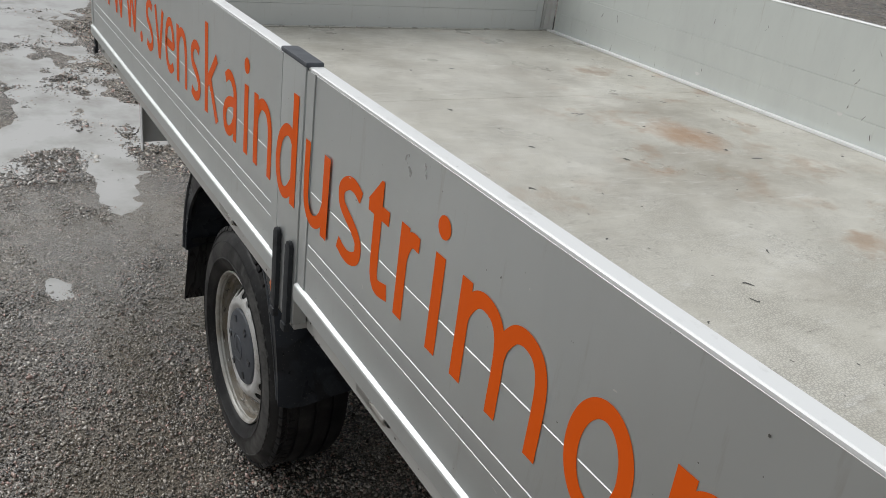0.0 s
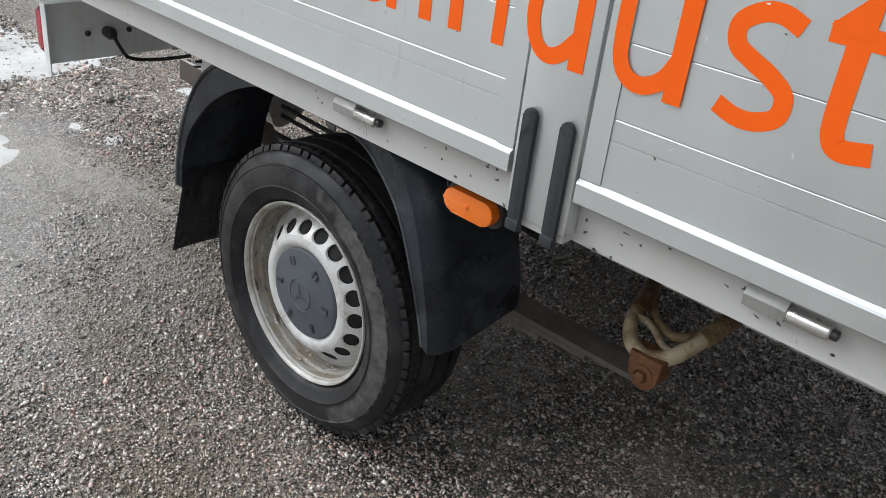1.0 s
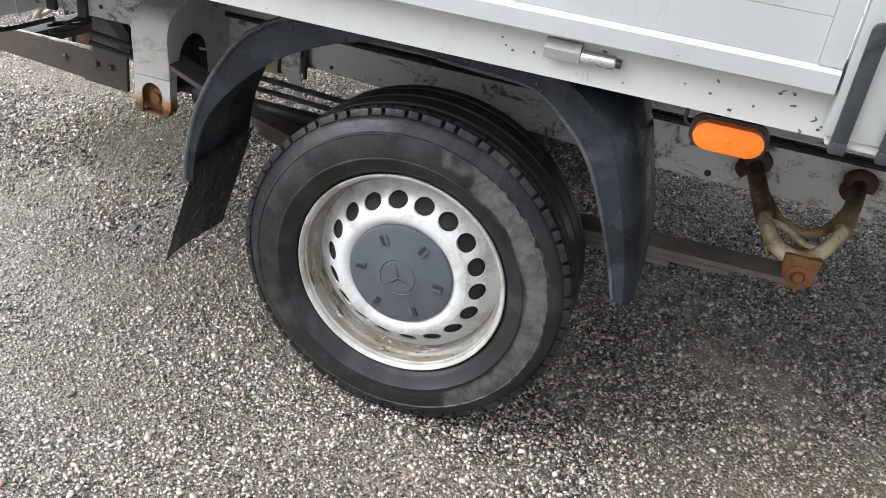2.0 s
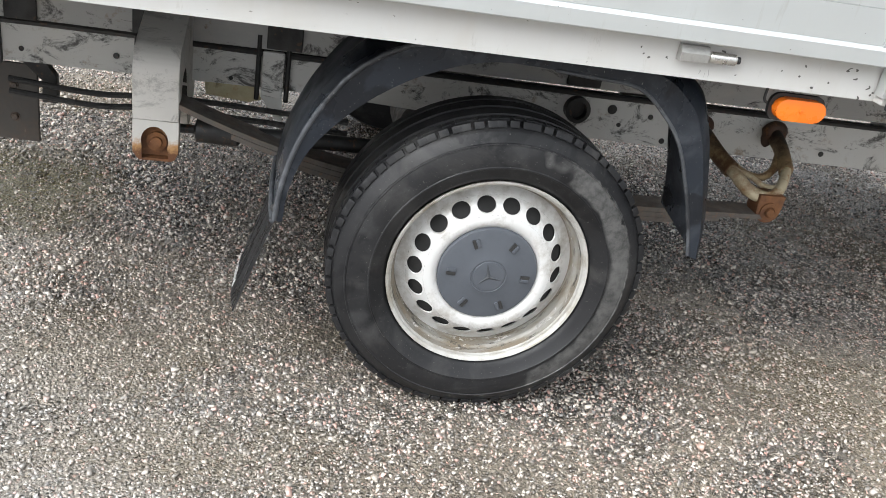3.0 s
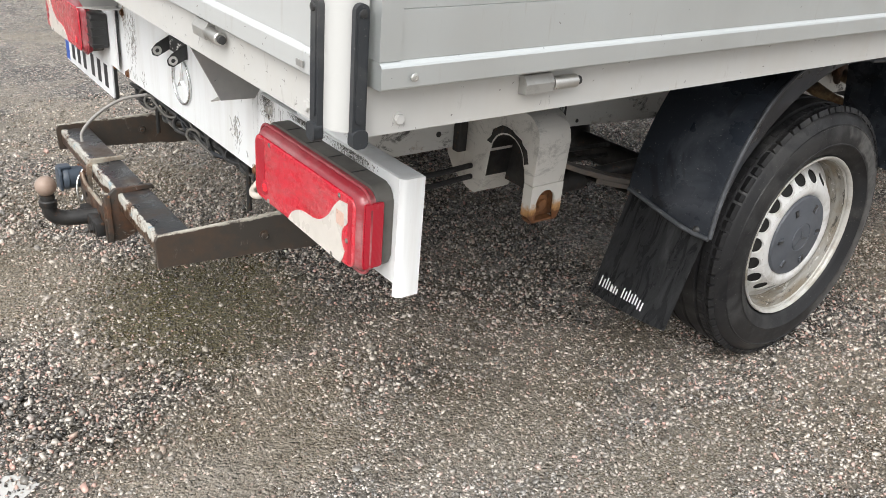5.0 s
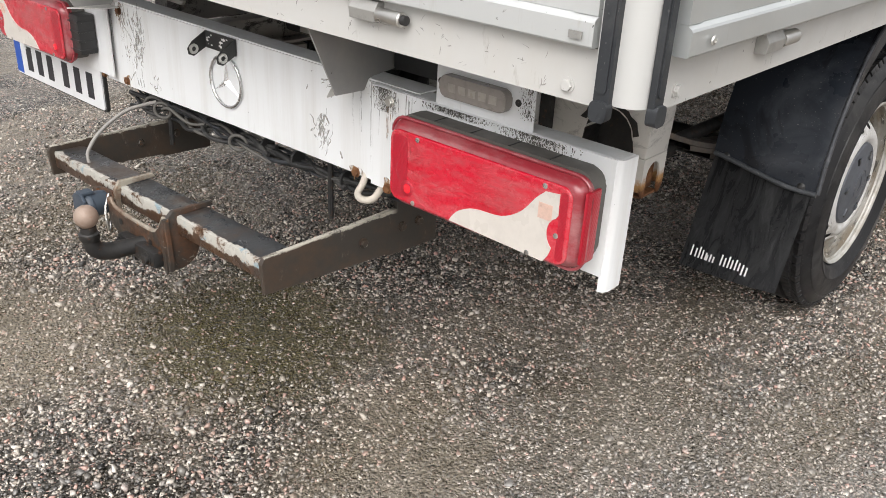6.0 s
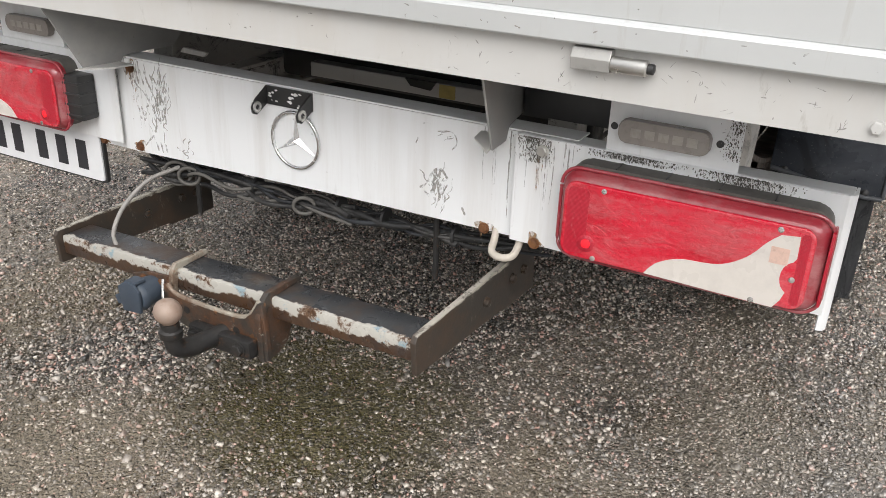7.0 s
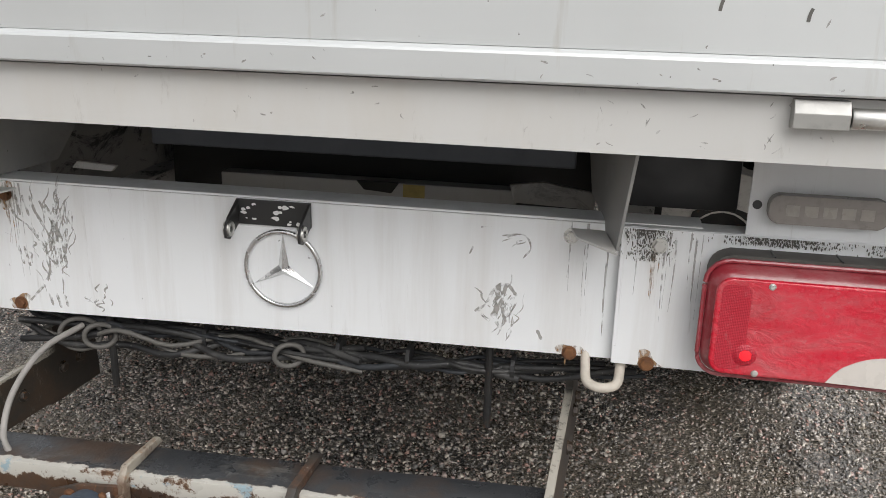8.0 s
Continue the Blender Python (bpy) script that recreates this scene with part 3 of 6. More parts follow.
def spread(lo, hi, fine, far):
    """Grid lines: fine between lo and hi, then ever wider out to far."""
    mid = list(np.arange(lo, hi + 1e-6, fine))
    out, step, p = [], fine, hi
    while p < far:
        step *= 1.35
        p += step
        out.append(p)
    down, step, p = [], fine, lo
    while p > -far:
        step *= 1.35
        p -= step
        down.append(p)
    return down[::-1] + mid + out


def make_ground():
    xs, ys = spread(-7.4, 2.4, 0.035, 600), spread(-2.2, 2.6, 0.035, 600)
    verts = [(x, y, ground_height(x, y) if -8 < x < 3 and -3 < y < 3 else 0.0) for x in xs for y in ys]
    n = len(ys)
    faces = [(i * n + j, (i + 1) * n + j, (i + 1) * n + j + 1, i * n + j + 1) for i in range(len(xs) - 1) for j in range(n - 1)]
    me = bpy.data.meshes.new("ground")
    me.from_pydata(verts, [], faces)
    me.materials.append(M_GRAVEL)
    for p in me.polygons:
        p.use_smooth = True
    tagged(new("ground", me), "wet compacted grey gravel yard with sandy patches", "gravel ground", kind="structure")
    bm = bmesh.new()
    for x0, x1, y0, y1 in ((-7.4, -1.0, -2.2, 1.5),):
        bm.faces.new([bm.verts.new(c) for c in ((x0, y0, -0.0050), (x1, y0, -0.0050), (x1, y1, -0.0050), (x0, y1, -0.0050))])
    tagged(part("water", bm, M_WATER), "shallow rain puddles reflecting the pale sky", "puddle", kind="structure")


def make_stones(count=225000):
    """Angular grains bedded in the yard, joined into one mesh."""
    rng = np.random.default_rng(5)
    cube = np.array([(x, y, z) for x in (-1, 1) for y in (-1, 1) for z in (-1, 1)], float)
    quads = np.array([(0, 1, 3, 2), (4, 6, 7, 5), (0, 4, 5, 1), (2, 3, 7, 6), (0, 2, 6, 4), (1, 5, 7, 3)])
    xy = np.column_stack([rng.uniform(-3.3, 1.9, count), rng.uniform(-1.45, 2.1, count)])
    beyond = rng.random(count)
    xy[beyond > 0.90] = np.column_stack([rng.uniform(-3.0, 2.8, count), rng.uniform(2.1, 3.1, count)])[beyond > 0.90]
    xy[beyond < 0.04] = np.column_stack([rng.uniform(1.9, 2.9, count), rng.uniform(0.0, 2.1, count)])[beyond < 0.04]
    shore = rng.random(count) > 0.90  # coarse dark stones strewn round the puddles
    xy[shore] = np.column_stack([-2.3 - 4.4 * rng.random(count) ** 1.3, rng.uniform(-1.1, 0.9, count)])[shore]
    sand = np.array([noise.noise((x * 1.1, y * 1.1, 11)) + 0.5 * noise.noise((x * 3.5, y * 3.5, 5)) for x, y in xy])
    size = 0.0027 + 0.0031 * rng.random(count) ** 1.5 + (rng.random(count) > 0.97) * rng.uniform(0.001, 0.005, count)
    size *= np.where(shore, rng.uniform(1.0, 2.6, count), np.clip((xy[:, 0] + 3.3) / 0.9, 0.35, 1))
    big = (rng.random(count) > 0.980) & (xy[:, 0] < -0.9)
    size[big] = 0.0055 + 0.0055 * rng.random(big.sum()) ** 2
    wash = np.clip((-0.7 - xy[:, 0]) / 0.8, 0, 1) * np.clip((0.75 - xy[:, 1]) / 0.5, 0, 1)
    wash = np.maximum(wash, 0.8 * np.clip((-0.2 - xy[:, 0]) / 0.8, 0, 1) * np.clip((0.05 - xy[:, 1]) / 0.4, 0, 1))
    wash *= np.clip(0.55 + 1.6 * np.array([noise.noise((x * 1.6, y * 2.4, 31)) + 0.5 * noise.noise((x * 6, y * 8, 32)) for x, y in xy]), 0, 1)
    mud = np.exp(-(((xy[:, 0] + 1.26) / 0.24) ** 2 + ((xy[:, 1] - 0.99) / 0.32) ** 2) ** 1.5) * rng.uniform(0.4, 1.1, count)
    for x, y, rx, ry in SANDS:
        mud = np.maximum(mud, 0.22 * np.exp(-(((xy[:, 0] - x) / rx) ** 2 + ((xy[:, 1] - y) / ry) ** 2) ** 1.5) * rng.uniform(0.0, 1.3, count))
    squash = np.column_stack([rng.uniform(0.8, 1.3, count), rng.uniform(0.6, 1.0, count), rng.uniform(0.5, 0.9, count)])
    pts = cube[None] * rng.uniform(0.35, 1.0, (count, 8, 3)) * squash[:, None] * size[:, None, None]
    tip = rng.normal(0, 0.35, (count, 2))
    pts[..., 2] += pts[..., 0] * tip[:, :1] + pts[..., 1] * tip[:, 1:]
    a = rng.uniform(0, 6.283, count)
    ca, sa = np.cos(a)[:, None], np.sin(a)[:, None]
    x, y = pts[..., 0] * ca - pts[..., 1] * sa, pts[..., 0] * sa + pts[..., 1] * ca
    z0 = np.array([ground_height(px, py) for px, py in xy]) + size * (np.clip(0.36 - 0.9 * sand, -0.35, 0.6) - 1.2 * wash - 0.28 * mud)
    verts = np.stack([x + xy[:, :1], y + xy[:, 1:], pts[..., 2] + z0[:, None]], -1).reshape(-1)
    faces = (quads[None] + (np.arange(count) * 8)[:, None, None]).reshape(-1)
    me = bpy.data.meshes.new("loose_gravel")
    me.vertices.add(count * 8)
    me.vertices.foreach_set("co", verts)
    me.loops.add(len(faces))
    me.loops.foreach_set("vertex_index", faces)
    me.polygons.add(count * 6)
    me.polygons.foreach_set("loop_start", np.arange(0, len(faces), 4))
    me.update(calc_edges=True)
    me.materials.append(M_STONE)
    tagged(new("loose_gravel", me), "loose wet gravel grains in grey and reddish tones", "gravel", kind="stuff")


make_ground()

# ---------- the truck ----------
truck = tagged(new("flatbed_truck"), "white flatbed truck with aluminium drop sides parked on wet gravel", "truck")
YM = 2.08  # the far side mirrors y into YM - y


def flip(bm, total=YM):
    for v in bm.verts:
        v.co.y = total - v.co.y
    return bm


SIDE_Y, TAIL_X = -0.108, -1.488
BANDS = [(0.984, 1.0793), (1.0801, 1.1797), (1.1805, 1.3843)]


def board(name, a, b, put, label, parent=truck, skin=M_ALU):
    """A drop side of hollow aluminium planks. put(w, d, z): along the board, outwards, up."""
    body = new(name)
    body.parent = parent
    tagged(body, label)

    def run(piece, outline, a0, b0, material=skin, tag=""):
        bm = bmesh.new()
        lo, hi = [[bm.verts.new(put(w, d, z)) for d, z in outline] for w in (a0, b0)]
        n = len(outline)
        bm.faces.new(lo), bm.faces.new(hi)
        for k in range(n):
            bm.faces.new((lo[k], lo[(k + 1) % n], hi[(k + 1) % n], hi[k]))
        return part(piece, bm, material, body, tag)

    run("bottom_rail", [(-0.026, 0.9465), (0.006, 0.9465), (0.008, 0.949), (0.008, 0.9765), (0.0065, 0.9795), (0.0, 0.9835), (-0.026, 0.9835)], a, b, tag="aluminium bottom rail with a bright ledge")
    for z0, z1 in BANDS:
        c = 0.0014
        lines = [(-0.025, z0), (0.0, z0), (0.0, z1 - c)]
        if z0 < 1.0:
            lines = [(-0.025, z0), (0.0, z0), (0.0, 1.0494), (-0.0016, 1.0503), (0.0, 1.0512), (0.0, z1 - c)]
        run("plank", lines + [(-c, z1), (-0.025 + c, z1), (-0.025, z1 - c)], a + 0.034, b - 0.034)
    run("top_rail", [(-0.026, 1.3845), (0.0004, 1.3845), (0.0004, 1.3880), (-0.002, 1.3895), (-0.024, 1.3895), (-0.026, 1.387)], a, b, M_TOP, "bright worn aluminium top rail")
    for e0, e1 in ((a, a + 0.0335), (b - 0.0335, b)):
        run("end_cap", [(-0.026, 0.984), (0.002, 0.984), (0.0025, 1.384), (-0.026, 1.384)], e0, e1)
    return body


def right(w, d, z):
    return (w, SIDE_Y - d, z)


def left(w, d, z):
    return (w, 2.112 + d, z)


def tail(w, d, z):
    return (TAIL_X - d, w, z)


def head(w, d, z):
    return (2.46 + d, w, z)


board_a = board("side_board", -1.444, 0.656, right, "grey aluminium drop side with orange lettering")
board_b = board("side_board", 0.777, 2.44, right, "grey aluminium drop side with orange lettering")
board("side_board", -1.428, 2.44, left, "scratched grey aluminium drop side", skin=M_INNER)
tailgate = board("tailgate", -0.018, 2.022, tail, "closed white aluminium tailgate with small nicks", skin=M_GATE)
board("headboard", -0.05, 2.06, head, "plain aluminium headboard")

# rails under the boards
part("side_rail", prism([(-0.080, 0.8725), (-0.080, 0.944), (-0.030, 0.944), (-0.030, 0.936), (-0.074, 0.936), (-0.074, 0.8785), (-0.045, 0.8785), (-0.045, 0.8725)], "x", -1.4485, 2.46), M_RAIL, truck, "white painted side rail with dirt streaks")
part("side_rail", prism([(2.084, 0.8725), (2.084, 0.944), (2.034, 0.944), (2.034, 0.936), (2.078, 0.936), (2.078, 0.8785), (2.05, 0.8785), (2.05, 0.8725)], "x", -1.432, 2.46), M_RAIL, truck)
part("rear_rail", prism([(-1.476, 0.873), (-1.476, 0.943), (-1.43, 0.943), (-1.43, 0.935), (-1.470, 0.935), (-1.470, 0.879), (-1.445, 0.879), (-1.445, 0.873)], "y", -0.028, 2.03), M_RAIL, truck, "white painted rear rail, scuffed")

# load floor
# thin dark plate added below the floor to cut light bounced onto the ground
part("floor_bounce_plate", box(-1.44, 2.43, -0.028, 2.032, 0.9565, 0.9572), M_DARK, truck, "dark plate added under the load floor against bounced light")
for x0, x1 in ((-1.458, -0.3386), (-0.3374, 2.43)):
    part("floor_panel", box(x0, x1, -0.079, 2.083, 0.958, 0.9815, 0.0015), M_BED, truck, "worn grey-brown plywood load floor")
for y0, y1 in ((-0.081, -0.070), (2.062, 2.085)):
    part("floor_strip", box(-1.47, 2.43, y0, y1, 0.982, 0.993, 0.002), M_TOP, truck, "bright metal edging strip")
part("floor_strip", box(-1.460, -1.450, -0.07, 2.07, 0.982, 0.989, 0.002), M_STEEL, truck)

# middle stake with two rubber buffers
post = part("stake_post", box(0.6605, 0.7715, -0.112, -0.084, 0.887, 1.387, 0.003), M_ALU, truck, "aluminium stake between the drop sides", 40)
part("post_cap", box(0.655, 0.780, -0.1145, -0.082, 1.3875, 1.3965, 0.003), M_CAPGREY, post, "dark grey plastic cap")
for xc in (0.684, 0.749):
    bm = prism(rounded(xc - 0.011, xc + 0.011, 0.876, 1.056, 0.0105), "y", -0.1125, -0.1215, 0.003)
    box(xc - 0.012, xc + 0.012, -0.125, -0.112, 0.866, 0.884, 0.004, bm)
    part("rubber_buffer", bm, M_STRIP, post, "black rubber buffer", 40)
part("foot", box(0.668, 0.766, -0.106, -0.06, 0.872, 0.8865, 0.003), M_RAIL, post)


def lathe_on(put, u, v, d, r):
    """A small round head on a face laid out by put(u, v, d)."""
    bm, rings = bmesh.new(), []
    for q, e in ((1.0, 0.0), (0.9, 0.0022), (0.3, 0.003)):
        rings.append([bm.verts.new(put(u + r * q * math.cos(a), v + r * q * math.sin(a), d + e)) for a in np.linspace(0, 2 * math.pi, 12, endpoint=False)])
    for a, b in zip(rings, rings[1:]):
        for k in range(12):
            bm.faces.new((a[k], a[(k + 1) % 12], b[(k + 1) % 12], b[k]))
    bm.faces.new(rings[-1])
    return bm


def corner_post(mirror):
    """A white round-nosed corner stake with a rubber strip on both faces."""
    side = (lambda b: flip(b, 2.004)) if mirror else (lambda b: b)
    r, out = 0.030, []
    for k in range(9):
        w = radians(180 + 90 * k / 8)
        out.append((-1.494 + r + r * math.cos(w), -0.090 + r + r * math.sin(w)))
    out += [(-1.450, -0.090), (-1.450, -0.070), (-1.46, -0.070), (-1.46, -0.026), (-1.494, -0.026)]
    p = part("corner_post", side(prism(out, "z", 0.886, 1.395)), M_POST, truck, "white painted rounded corner post", 40)
    for strip in (lambda u, v, d: (u - 1.465, -0.0905 - d, v), lambda u, v, d: (-1.4945 - d, u - 0.0435, v)):
        bm = bmesh.new()
        for u0, u1, v0, v1, d0, d1, r in ((-0.0105, 0.0105, 0.874, 1.058, 0.0, 0.009, 0.0104), (-0.012, 0.012, 0.866, 0.892, 0.0, 0.014, 0.008), (-0.0065, 0.0065, 0.90, 1.050, 0.0085, 0.0112, 0.006)):
            t, rows = bmesh.new(), []
            for d in (d0, d1):
                rows.append([t.verts.new(strip(u, v, d)) for u, v in rounded(u0, u1, v0, v1, r)])
            t.faces.new(rows[0]), t.faces.new(rows[1])
            n = len(rows[0])
            for k in range(n):
                t.faces.new((rows[0][k], rows[0][(k + 1) % n], rows[1][(k + 1) % n], rows[1][k]))
            bmesh.ops.recalc_face_normals(t, faces=t.faces)
            join(bm, t)
        buffer = part("rubber_buffer", side(bm), M_STRIP, p, "black rubber buffer strip", 40)
        part("buffer_bolt", side(lathe_on(strip, 0.0, 1.046, 0.0112, 0.006)), M_BLACK, buffer)
    part("inner_angle", side(prism([(-1.458, -0.068), (-1.426, -0.068), (-1.426, -0.062), (-1.450, -0.058), (-1.450, -0.032), (-1.458, -0.032)], "z", 0.992, 1.384)), M_POST, p)
    part("post_cap", side(box(-1.498, -1.442, -0.094, -0.070, 1.3955, 1.405, 0.003)), M_CAPGREY, p)


corner_post(False)
corner_post(True)


def hinge(along, p0, p1, p2, fixed, z, sign, mirror=False):
    """A folded plate and a bright pin, running along x or y."""
    side = flip if mirror else (lambda b: b)
    a, b = sorted((p0, p1))
    d = 0.020 * sign
    if along == "x":
        bm = prism([(fixed, z - 0.014), (fixed + d * 0.9, z - 0.012), (fixed + d, z + 0.004), (fixed + d * 0.6, z + 0.017), (fixed, z + 0.017)], "x", a, b, 0.001)
    else:
        bm = prism([(fixed, z - 0.014), (fixed + d * 0.9, z - 0.012), (fixed + d, z + 0.004), (fixed + d * 0.6, z + 0.017), (fixed, z + 0.017)], "y", a, b, 0.001)
    h = part("hinge", side(bm), M_GALV, truck, "aluminium drop-side hinge")
    a, b = sorted((p1, p2))
    s = 1 if p2 > p1 else -1
    centre = (0, fixed + d * 0.62, z) if along == "x" else (fixed + d * 0.62, 0, z)
    e0, e1 = (p1 + 0.001 * s, p2 - 0.008 * s)
    part("pin", side(lathe([(0.0095, e0), (0.0108, e0 + 0.002 * s), (0.0108, e1 - 0.002 * s), (0.009, e1)], centre, along, 20)), M_STEEL, h, "bright steel pin", 40)
    part("pin_end", side(lathe([(0.007, e1), (0.007, p2), (0.005, p2 + 0.001 * s)], centre, along, 14)), M_BLACK, h, "", 40)


for p0, p1, p2 in ((0.236, 0.293, 0.356), (1.036, 1.092, 1.155), (-1.170, -1.112, -1.052)):
    hinge("x", p0, p1, p2, -0.080, 0.9195, -1)
hinge("y", 0.406, 0.351, 0.293, -1.476, 0.925, -1)
hinge("y", 0.406, 0.351, 0.293, -1.476, 0.925, -1, True)
bolt(truck, (-1.389, -0.080, 0.893), "y", 0.008, M_RAIL)
screw(board_a, (-1.393, -0.119, 0.962), "y", 0.006)
bolt(truck, (-1.476, 0.022, 0.892), "x", 0.008, M_RAIL)
part("catch_slot", box(-1.5005, -1.4985, -0.005, 0.014, 0.956, 0.965, 0.0), M_GALV, tailgate)


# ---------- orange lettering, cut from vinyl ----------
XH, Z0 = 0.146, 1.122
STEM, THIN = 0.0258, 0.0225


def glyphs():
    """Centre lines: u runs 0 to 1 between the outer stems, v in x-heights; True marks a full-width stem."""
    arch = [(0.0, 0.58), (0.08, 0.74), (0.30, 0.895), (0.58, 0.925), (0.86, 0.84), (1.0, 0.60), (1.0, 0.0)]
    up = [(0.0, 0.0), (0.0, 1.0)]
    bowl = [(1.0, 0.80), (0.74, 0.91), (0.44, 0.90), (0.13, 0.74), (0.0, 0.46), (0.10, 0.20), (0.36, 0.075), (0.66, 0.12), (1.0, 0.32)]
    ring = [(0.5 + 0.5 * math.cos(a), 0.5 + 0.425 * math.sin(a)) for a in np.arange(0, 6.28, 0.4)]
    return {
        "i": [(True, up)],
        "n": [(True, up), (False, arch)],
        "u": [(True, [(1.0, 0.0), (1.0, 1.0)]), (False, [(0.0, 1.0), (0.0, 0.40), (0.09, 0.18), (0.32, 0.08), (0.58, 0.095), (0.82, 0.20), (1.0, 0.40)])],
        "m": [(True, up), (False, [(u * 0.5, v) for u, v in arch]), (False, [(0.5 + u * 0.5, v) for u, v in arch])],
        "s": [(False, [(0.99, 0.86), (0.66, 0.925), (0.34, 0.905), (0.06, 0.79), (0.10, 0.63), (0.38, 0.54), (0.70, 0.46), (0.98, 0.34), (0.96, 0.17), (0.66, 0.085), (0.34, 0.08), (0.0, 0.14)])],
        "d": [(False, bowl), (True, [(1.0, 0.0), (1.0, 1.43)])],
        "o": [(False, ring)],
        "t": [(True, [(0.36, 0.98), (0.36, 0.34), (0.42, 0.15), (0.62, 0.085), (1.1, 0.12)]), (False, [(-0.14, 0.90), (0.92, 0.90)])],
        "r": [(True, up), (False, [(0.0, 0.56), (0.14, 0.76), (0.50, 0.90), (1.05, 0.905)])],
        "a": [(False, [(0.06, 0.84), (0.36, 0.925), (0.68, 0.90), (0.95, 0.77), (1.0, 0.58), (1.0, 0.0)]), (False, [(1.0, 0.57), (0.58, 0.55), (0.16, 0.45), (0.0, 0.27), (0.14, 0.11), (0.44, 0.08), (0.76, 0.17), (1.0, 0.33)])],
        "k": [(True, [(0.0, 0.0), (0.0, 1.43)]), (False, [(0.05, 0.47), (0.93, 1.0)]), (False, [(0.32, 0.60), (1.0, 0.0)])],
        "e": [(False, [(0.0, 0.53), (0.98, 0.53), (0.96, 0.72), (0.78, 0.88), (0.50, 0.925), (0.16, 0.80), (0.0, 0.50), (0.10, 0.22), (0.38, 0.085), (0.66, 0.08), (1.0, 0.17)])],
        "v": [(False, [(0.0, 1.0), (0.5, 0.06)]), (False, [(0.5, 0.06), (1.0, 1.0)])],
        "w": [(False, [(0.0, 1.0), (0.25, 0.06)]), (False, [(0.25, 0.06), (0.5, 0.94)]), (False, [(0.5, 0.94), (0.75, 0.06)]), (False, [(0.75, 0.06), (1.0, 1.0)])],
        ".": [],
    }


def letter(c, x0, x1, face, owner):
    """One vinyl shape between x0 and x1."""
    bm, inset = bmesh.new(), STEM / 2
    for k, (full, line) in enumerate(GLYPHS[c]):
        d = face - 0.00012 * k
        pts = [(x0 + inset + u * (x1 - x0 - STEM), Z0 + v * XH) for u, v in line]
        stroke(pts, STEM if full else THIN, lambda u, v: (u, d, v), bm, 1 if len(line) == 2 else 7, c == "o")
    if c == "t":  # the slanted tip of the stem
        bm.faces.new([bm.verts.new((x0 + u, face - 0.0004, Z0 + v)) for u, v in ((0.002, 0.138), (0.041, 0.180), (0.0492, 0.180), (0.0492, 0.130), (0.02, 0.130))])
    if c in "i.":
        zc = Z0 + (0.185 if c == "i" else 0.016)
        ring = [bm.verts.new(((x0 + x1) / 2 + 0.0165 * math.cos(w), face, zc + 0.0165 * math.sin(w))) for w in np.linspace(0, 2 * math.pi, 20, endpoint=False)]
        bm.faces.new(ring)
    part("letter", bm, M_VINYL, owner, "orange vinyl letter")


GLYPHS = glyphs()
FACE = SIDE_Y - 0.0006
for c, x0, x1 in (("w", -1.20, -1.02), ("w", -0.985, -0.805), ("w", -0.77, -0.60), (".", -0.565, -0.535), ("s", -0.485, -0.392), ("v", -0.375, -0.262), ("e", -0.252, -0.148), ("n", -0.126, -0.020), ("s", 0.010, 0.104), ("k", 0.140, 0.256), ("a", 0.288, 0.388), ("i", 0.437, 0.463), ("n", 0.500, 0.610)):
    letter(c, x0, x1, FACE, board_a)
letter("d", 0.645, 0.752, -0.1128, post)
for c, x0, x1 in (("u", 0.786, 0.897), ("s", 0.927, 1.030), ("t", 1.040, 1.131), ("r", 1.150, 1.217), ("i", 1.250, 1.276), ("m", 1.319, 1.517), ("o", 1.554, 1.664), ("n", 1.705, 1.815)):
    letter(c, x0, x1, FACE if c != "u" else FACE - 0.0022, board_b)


# ---------- wheels ----------
HUB = Vector((0.004, 0.026, 0.357))


def wider(bm):
    """The rim and its disc stand a little wider than drawn."""
    bmesh.ops.scale(bm, vec=(1.024, 1, 1.024), space=Matrix.Translation(-HUB), verts=bm.verts)
    return bm


